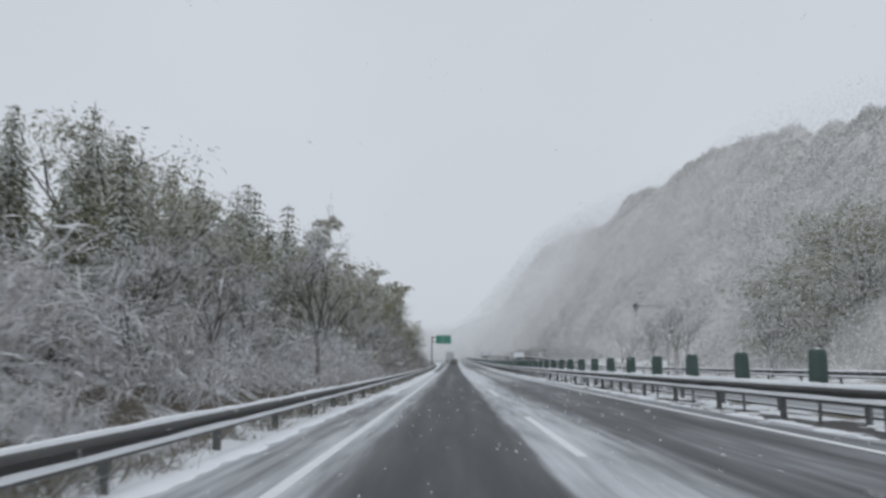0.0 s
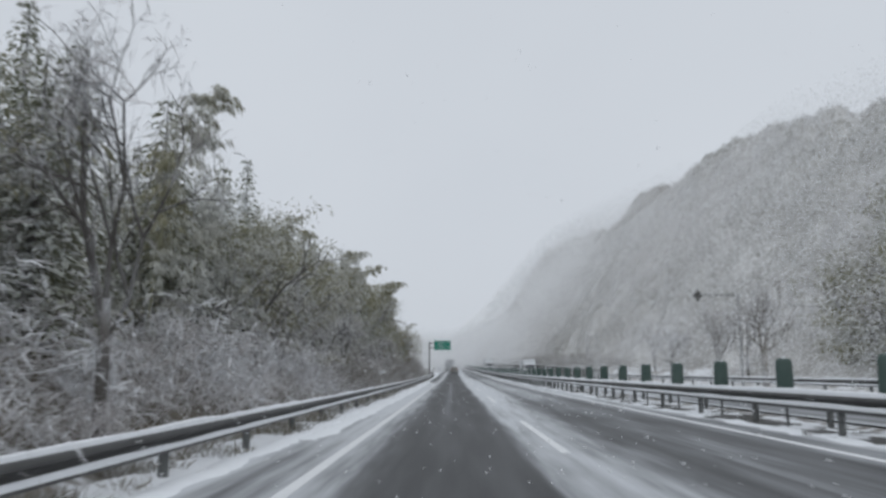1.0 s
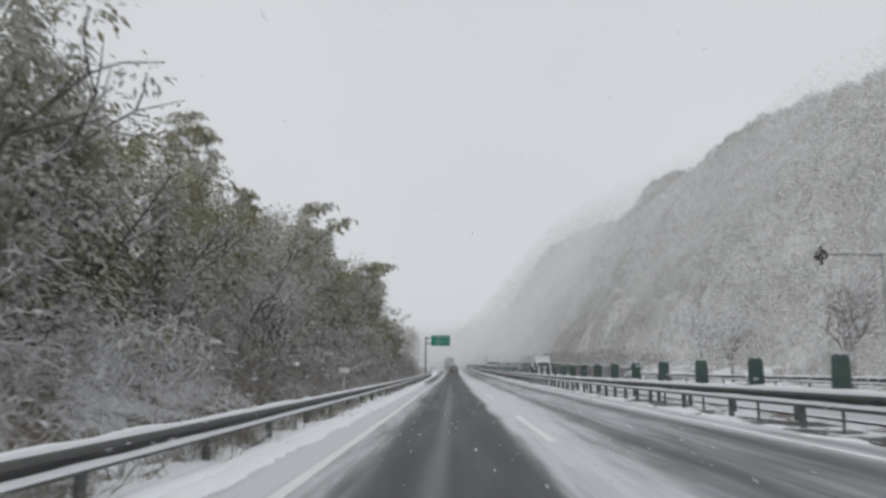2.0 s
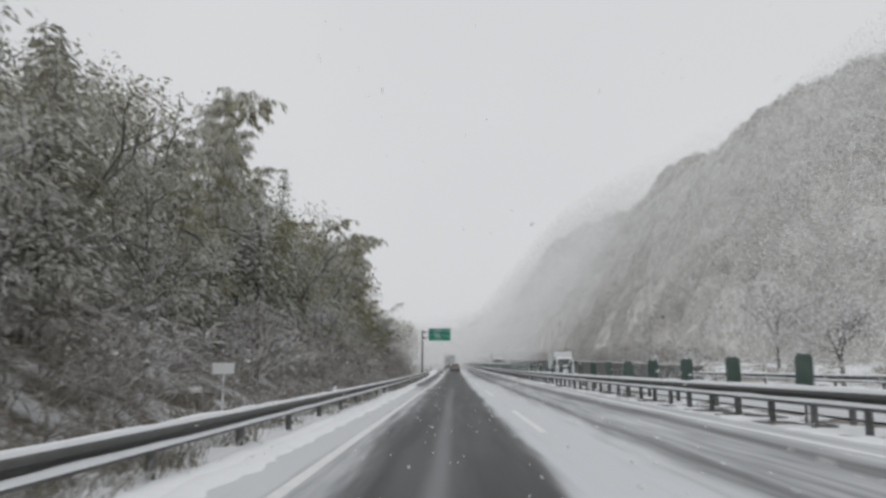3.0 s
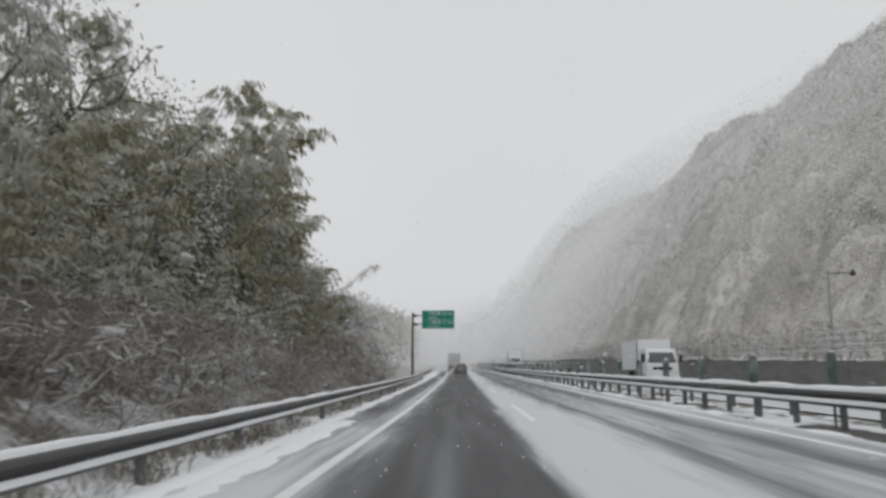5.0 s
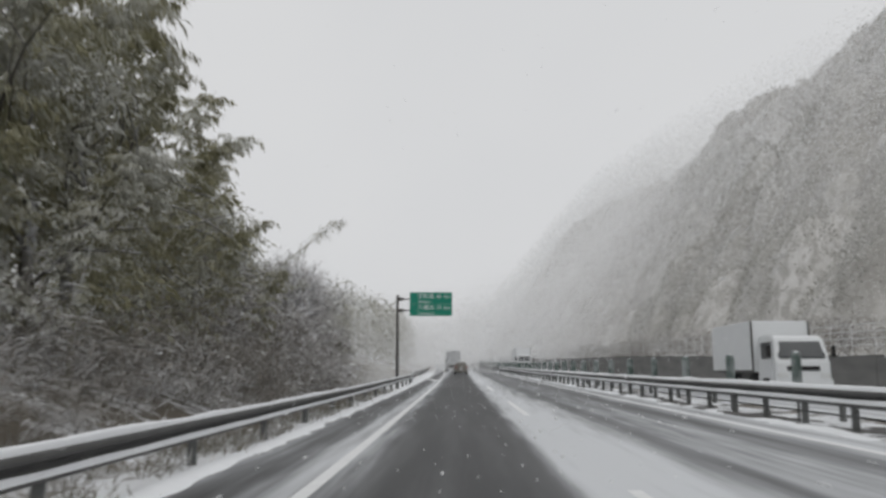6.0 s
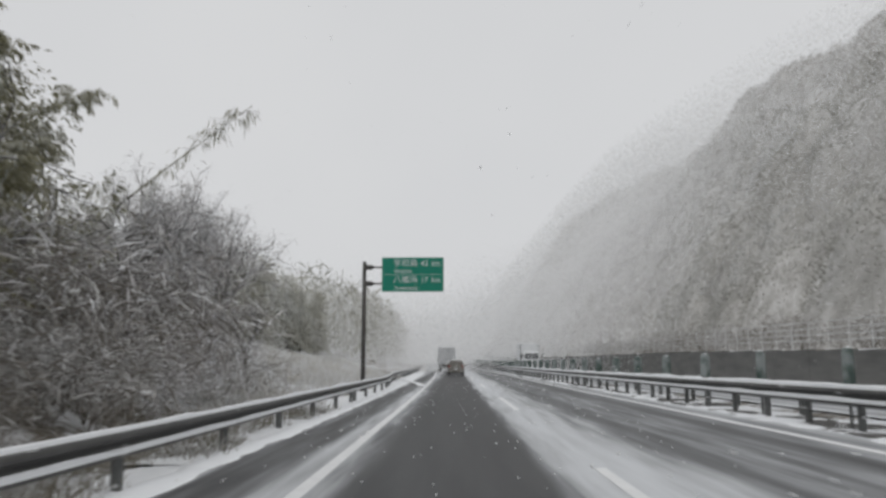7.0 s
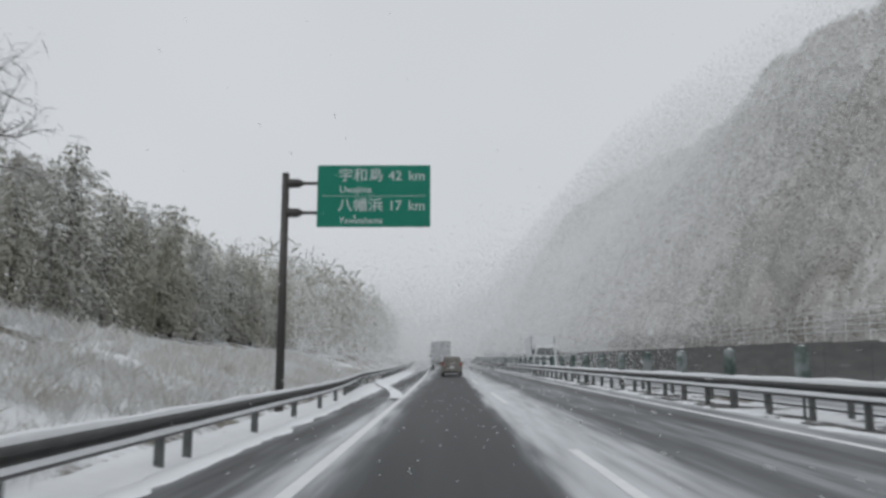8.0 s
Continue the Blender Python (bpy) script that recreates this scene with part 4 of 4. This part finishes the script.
for x, y, h, k in ((-5.5, 6.6, 1.5, 0), (-6.2, 8.4, 2.0, 2), (-5.3, 10.0, 1.5, 1), (-6.9, 10.8, 2.5, 2), (-7.4, 8.0, 2.4, 0)):
    plant("shrub", k, x, y, h, 60 * k + 20, 1.25)
y = 141.0
while y < 156:
    for x, h in ((-6.4, 2.2), (-8.0, 3.2), (-9.8, 4.2), (-11.6, 4.8)):
        if y < 150 or x < -7:
            plant("shrub", rng.choice((0, 2, 3, 4)) if y < 147 else rng.randrange(4), x + rng.uniform(-0.6, 0.6), y + rng.uniform(-0.6, 0.6), h * rng.uniform(0.7, 1.2), rng.uniform(0, 360), 1.3)
    if rng.random() < 0.4:
        plant("bare", rng.randrange(3), -9.5 + rng.uniform(-1, 1), y, rng.uniform(3.5, 5.0), rng.uniform(0, 360))
    y += 1.7
for x, y, top, k in ((-8.8, 80.5, 11.0, 2), (-9.0, 84.5, 11.4, 0), (-10.9, 138.0, 13.4, 0), (-11.3, 141.0, 13.0, 1), (-11.5, 143.2, 12.4, 2), (-9.6, 126.4, 13.8, 0), (-9.9, 128.6, 14.4, 1), (-10.3, 130.8, 14.8, 2), (-11.0, 134.2, 14.8, 1), (-12.8, 132.5, 14.4, 1), (-13.0, 135.8, 13.8, 1), (-11.4, 138.5, 12.8, 0), (-11.0, 140.5, 11.2, 2), (-11.7, 144.0, 11.4, 1), (-11.6, 146.0, 10.8, 0), (-10.5, 147.6, 9.2, 2), (-10.6, 142.2, 10.4, 0), (-11.4, 148.2, 10.2, 0), (-12.6, 147.0, 11.0, 1), (-13.0, 149.4, 10.4, 0), (-12.6, 144.8, 11.4, 2)):
    plant("near_bamboo", k, x - 0.9, y, top - ground_z(x, y), -20 + 25 * k, 1.0)
for x, y, top, k in ((-11.2, 146.6, 9.4, 0), (-12.0, 148.4, 9.6, 1), (-10.6, 144.6, 9.4, 1)):
    plant("near_broad", k, x, y, top - ground_z(x, y), 80 * k, 1.0)
for x, y, h, k in ((-7.6, 153.8, 4.6, 0), (-7.2, 156.7, 3.4, 1), (-9.0, 151.5, 5.5, 2)):
    plant("bare", k, x, y, h, 70 * k, 1.1)
plant("bare", 0, -5.1, 30.0, 7.9, 40, 0.7)
for x, y, top, k in ((-9.6, 16.5, 6.8, 0), (-8.9, 24.5, 7.7, 1), (-9.1, 27.6, 8.1, 2), (-8.8, 31.5, 8.6, 0), (-9.2, 34.5, 9.4, 1), (-9.6, 37.5, 9.9, 2), (-9.0, 19.0, 7.9, 0), (-9.3, 21.5, 7.6, 2), (-9.0, 42.4, 10.2, 2), (-9.0, 48.6, 9.6, 2), (-9.2, 52.7, 10.9, 1), (-10.2, 89.8, 13.0, 0), (-10.2, 101.3, 13.6, 1), (-10.6, 94.0, 12.0, 2)):
    plant("cedar", k, x, y, top - ground_z(x, y), 77 * k + x, 0.95)
for x, y, h, k in ((-10.3, 156.0, 7.4, 0), (-11.0, 160.5, 7.4, 2), (-9.8, 152.5, 7.2, 1), (-8.9, 155.0, 6.9, 1), (-8.3, 157.4, 6.6, 2), (-9.0, 160.0, 6.3, 1)):
    plant("bare", k, x, y, h, 50 * k + y, 0.9)
# a darker grove low on the hill
for k in range(16):
    x, y = 33.5 + 13 * rng.random(), 76 + 16 * rng.random()
    made = plant("broad", k % 3, x, y, rng.uniform(7.5, 12.0), rng.uniform(0, 360), 1.1)
    made.location.z = hill_z(x, y) - 0.5
# trees across the road
for x, y, h, k in ((18.3, 65.6, 7.4, 0), (18.5, 74.2, 6.8, 1)):
    plant("stout", k, x, y, h, 40 + 120 * k, 0.85)
for x, y, h, k in ((25, 63, 8, 2), (27, 92, 9, 0), (23, 103, 7, 1), (24.5, 116, 7.5, 2)):
    plant("bare", k, x, y, h, rng.uniform(0, 360))
# dark brushwood at the foot of the hill, behind the wall
for k in range(34):
    y = 120 + 3.6 * k + rng.uniform(-1, 1)
    x = 19.6 + rng.uniform(-0.5, 2.2)
    plant("shrub", rng.choice((3, 4)), x, y, rng.uniform(2.0, 3.4), rng.uniform(0, 360), 1.5)
bent = bamboo(77, 10.0 - ground_z(-14, 152.6), 7.8, bare=True)
bent.matrix_basis = pose(-14.0, 152.6, ground_z(-14.0, 152.6), 0, 0, 0)


# ---- grass on the bank and the verge ----
def grass(name, material, label, count, seed, y0, y1, x0, x1, lo, hi):
    tufts = [grass_tuft(k) for k in range(4)]
    r = random.Random(seed)
    verts, faces = [], []
    for k in range(count):
        y = r.uniform(y0, y1)
        x = x0 + (x1 - x0) * r.random() ** 1.2
        v, f = tufts[k % 4]
        n = len(verts)
        c, s, q = math.cos(k), math.sin(k), r.uniform(lo, hi)
        z = ground_z(x, y)
        verts += [(x + bend(y) + (p.x * c - p.y * s) * q, y + (p.x * s + p.y * c) * q, z + p.z * q) for p in v]
        faces += [tuple(i + n for i in t) for t in f]
    tagged(link_mesh(name, verts, faces, material), label, "grass", kind="stuff")


grass("dry_grass", M_GRASS, "dry grass matted with snow on the bank", 900, 9, 146, 204, -4.9, -11.9, 0.5, 1.0)
strip("bank_snow", [-11.5 + 0.5 * k for k in range(14)], row_of(152, 206, 1.0),
      lambda x, y: ground_z(x, y) + 0.01 + 0.14 * noise.noise((x * 0.5, y * 0.4, 3)) - 0.25 * step(156, 152, y) - 0.2 * step(-5.4, -5.0, x) - 0.2 * step(-11.0, -11.5, x), M_SNOW, "snow lying over the grassy bank")
grass("verge_grass", M_VERGE, "brown grass poking through thin snow under the guardrail", 520, 10, 0, 152, -3.65, -5.2, 0.35, 0.7)


# ---- woods on the hill ----
def twiggy(name, material, label, count, seed, y0, y1, x0, x1, surface, size):
    """Fine twigs and leaves standing out of a far canopy."""
    r = random.Random(seed)
    verts, faces = [], []
    for _ in range(count):
        y = y0 + (y1 - y0) * r.random()
        x = r.uniform(x0, x1)
        p = Vector((x + bend(y), y, surface(x, y, r)))
        leaf(verts, faces, p, rand_dir(r, 0.7), rand_dir(r), size * r.uniform(0.6, 1.4), size * r.uniform(0.12, 0.3))
    tagged(link_mesh(name, verts, faces, material), label, "woods", kind="stuff")


def hill_woods():
    """Twigs and leaf sprays all over the rounded tops of the hill's trees, and thin bare trees on the ridge."""
    r = random.Random(1)
    bare, green = ([], []), ([], [])
    for cx, cy, wide, h in CROWNS.values():
        base = hill_z(cx, cy)
        if cx < 21.5 or cx > 79 or cy < 42 or cy > 540 or base < 0.8 + rise(cy):
            continue
        far = step(150, 420, cy)
        leafy = noise.noise((cx * 0.05, cy * 0.024, 2)) + r.uniform(-0.13, 0.13) > 0.02
        h *= 0.3 + 0.7 * tall(cx, cy)
        for _ in range(int((820 if leafy else 620) * (1 - 0.75 * far) * (1.5 if cx < 36 and 100 < cy < 250 else 1.0))):
            q, a = math.sqrt(r.random()) * 1.04, r.uniform(0, 2 * math.pi)
            x, y = cx + math.cos(a) * q * wide, cy + math.sin(a) * q * wide
            z = hill_z(x, y) + h * math.sqrt(max(0.0, 1 - q * q)) + r.uniform(-0.5, 0.7)
            d = Vector((math.cos(a) * q * 1.5, math.sin(a) * q * 1.5, 0.7 + r.uniform(-0.5, 0.5))) + rand_dir(r) * 0.5
            d.normalize()
            p = Vector((x + bend(y), y, z))
            near = 0.55 + 0.3 * step(26, 60, cx)
            if leafy:
                leaf(*green, p, d, rand_dir(r), r.uniform(0.45, 0.95) * (1 + far) * near, r.uniform(0.14, 0.28) * (1 + far) * near)
            else:
                leaf(*bare, p, d, rand_dir(r), r.uniform(0.6, 1.5) * (1 + 0.5 * far) * near, r.uniform(0.10, 0.2) * (1 + far) * near)
    tagged(link_mesh("hill_woods", *bare, M_HILLWOOD), "bare snowy woods on the steep hill, paled with haze colour", "woods", kind="stuff")
    tagged(link_mesh("hill_groves", *green, M_HILLGREEN), "snow-dusted evergreen groves on the steep hill, paled with haze colour", "woods", kind="stuff")


hill_woods()
twiggy("far_woods", M_FARWOOD, "far snow-dusted woods beside the road, paled with haze colour", 26000, 2, 226, 400, -34, -9,
       lambda x, y, r: ground_z(x, y) + (9.5 + 2.5 * noise.noise((x * 0.15, y * 0.15, 5))) * r.random() ** 0.7, 1.3)


# ---- lamps and poles across the road ----
def arm_pole(x, y, high, reach, wide=0.26):
    g = empty("arm_pole", "tall grey pole with a thin arm and a round device", "pole")
    part("pole", tube(bmesh.new(), [(0, 0, -0.3), (0, 0, high)], [0.09, 0.06], 10), M_PALEPOLE, g)
    part("arm", tube(bmesh.new(), [(0, 0, high - 0.1), (-reach, 0, high - 0.05)], [0.045, 0.035], 8), M_POST, g)
    part("device", tube(bmesh.new(), [(-reach, -0.12, high - 0.1), (-reach, 0.12, high - 0.1)], [wide, wide], 16), M_DARKSTEEL, g, "round grey device")
    part("bracket", box(bmesh.new(), -reach - 0.05, -reach + 0.05, -0.06, 0.06, high - 2.1 * wide, high + 1.2 * wide, 0.01), M_DARKSTEEL, g)
    g.location = (x, y, ground_z(x, y))


arm_pole(19.5, 72.7, 6.3, 2.75)
arm_pole(19.4, 134.0, 4.6, -1.3, 0.11)

# small sign behind the verge rail
small = empty("small_sign", "small pale plate on a thin white post behind the verge rail", "road sign")
part("post", tube(bmesh.new(), [(0, 0, -0.4), (0, 0, 1.45)], [0.025, 0.025], 8), M_VAN, small)
part("plate", box(bmesh.new(), -0.23, 0.23, -0.045, -0.03, 1.22, 1.45, 0.004), M_VAN, small, "blank pale plate")
small.location = (-4.75, 71.8, rise(72.5) - 0.1)


# ---- falling snow ----
def falling_snow():
    r = random.Random(3)
    verts, faces = [], []
    for i in range(12000):
        if i % 3:
            y, x, z = r.uniform(1, 215), r.uniform(-12, 18), r.uniform(0.05, 9)
        else:
            y, x, z = r.uniform(1, 170), r.uniform(-2.5, 3.0), r.uniform(0.05, 1.6)
        z += rise(y)
        if abs(x) < 0.6 and 0.7 < z - rise(y) < 1.8:
            continue
        s = r.uniform(0.004, 0.009)
        k = len(verts)
        verts += [(x + s, y + s, z + s), (x - s, y - s, z + s), (x - s, y + s, z - s), (x + s, y - s, z - s)]
        faces += [(k + a, k + b, k + c) for a, b, c in ((0, 1, 3), (0, 2, 1), (0, 3, 2), (1, 2, 3))]
    tagged(link_mesh("falling_snow", verts, faces, M_FLAKE), "small white snowflakes falling through the air", "snowfall", kind="stuff")


falling_snow()


def snow_veil(name, label, seed, count, xr, yr, zr, along, sigma, size, inside, clear=(42, 50)):
    """Thick snowfall away from the lane: loose clumps of flakes, larger where they are farther off, whose cross-sections add up
    to sigma (square metres in a cubic metre), in slow drifting swathes. along: the axis, and its zero, on which they thin out; inside: which of the places count;
    clear: how far off it begins, and over what distance it thickens."""
    r = np.random.default_rng(seed)
    x, y, z, u = r.uniform(*xr, count), r.uniform(*yr, count), r.uniform(*zr, count), r.random(count)
    axis, zero = along
    near, far = (v - zero for v in (xr if axis == "x" else yr))
    d = 1 / (1 / near + u * (1 / far - 1 / near))
    if axis == "x":
        x, area = d + zero, (yr[1] - yr[0]) * (zr[1] - zr[0])
    else:
        y, area = d + zero, (xr[1] - xr[0]) * (zr[1] - zr[0])
    s = size * np.maximum.reduce([2.1 * np.abs(x), 2.4 * z, y - 150, np.full(count, 14.0)])
    swathe = 1 + 0.4 * np.sin(x * 0.11 + y * 0.023 + 1.0) * np.sin(z * 0.16 - y * 0.031 + x * 0.05) + 0.3 * np.sin(y * 0.083 + z * 0.21 + x * 0.07)
    wanted = sigma * swathe * np.clip((s / size - clear[0]) / clear[1], 0, 1) / (0.5 * 0.433 * s * s) * area * d * d * (1 / near - 1 / far) / count
    keep = inside(x, y, z) & (r.random(count) < wanted)
    x, y, z, s = x[keep], y[keep], z[keep], s[keep]
    n = len(x)
    up = np.where(y < 397, y * np.abs(y) / 28950, 5.444 + (y - 397) * 0.012)
    swing = np.where(y < 151, 0.0, np.where(y < 397, -(y - 151) ** 2 / 9460, -6.397 - (y - 397) * 0.052))
    centre = np.stack([x + swing, y, z + up], 1)
    a = r.normal(size=(n, 3))
    a /= np.linalg.norm(a, axis=1, keepdims=True)
    b = np.cross(a, r.normal(size=(n, 3)))
    b /= np.linalg.norm(b, axis=1, keepdims=True)
    rad = (s * 0.577)[:, None]
    verts = np.stack([centre + rad * (a * math.cos(t) + b * math.sin(t)) for t in (0.0, 2.094, 4.189)], 1).reshape(-1, 3)
    me = bpy.data.meshes.new(name)
    me.vertices.add(3 * n), me.loops.add(3 * n), me.polygons.add(n)
    me.vertices.foreach_set("co", verts.ravel())
    me.loops.foreach_set("vertex_index", np.arange(3 * n))
    me.polygons.foreach_set("loop_start", np.arange(0, 3 * n, 3))
    me.update(calc_edges=True)
    me.materials.append(M_FLAKE)
    return tagged(new(name, me), label, "snowfall", kind="stuff")


def over_slope(x, y, z):
    """The air between the far carriageway and the wooded hill."""
    foot = 32 - 11 * np.clip((y - 104) / 76, 0, 1)
    slope = 58 * np.clip((x - foot) / (73.8 - foot), 0, 1) ** 1.1
    return (z > slope) & (z < (0.50 + 0.32 * np.clip((y - 50) / 110, 0, 1) + 0.42 * np.clip((y - 210) / 120, 0, 1)) * x + 1.5)


def over_road(x, y, z):
    """The air over the road ahead and the trees beside it."""
    return z < 11 + np.clip(x, 0, 20) * 0.35


snow_veil("snowfall", "thick falling snow hanging before the wooded hill", 21, 3000000, (20, 64), (24, 400), (0.2, 58), ("x", 0), 0.0125, 0.0014, over_slope)
snow_veil("snowfall", "thick falling snow over the road ahead", 22, 1400000, (-22, 20), (198, 400), (0.1, 18), ("y", 150), 0.012, 0.0014, over_road)
snow_veil("snowfall", "falling snow over the opposite carriageway", 23, 400000, (9.5, 20), (30, 106), (0.3, 9), ("x", 0), 0.0045, 0.0018, over_road, (0, 1))
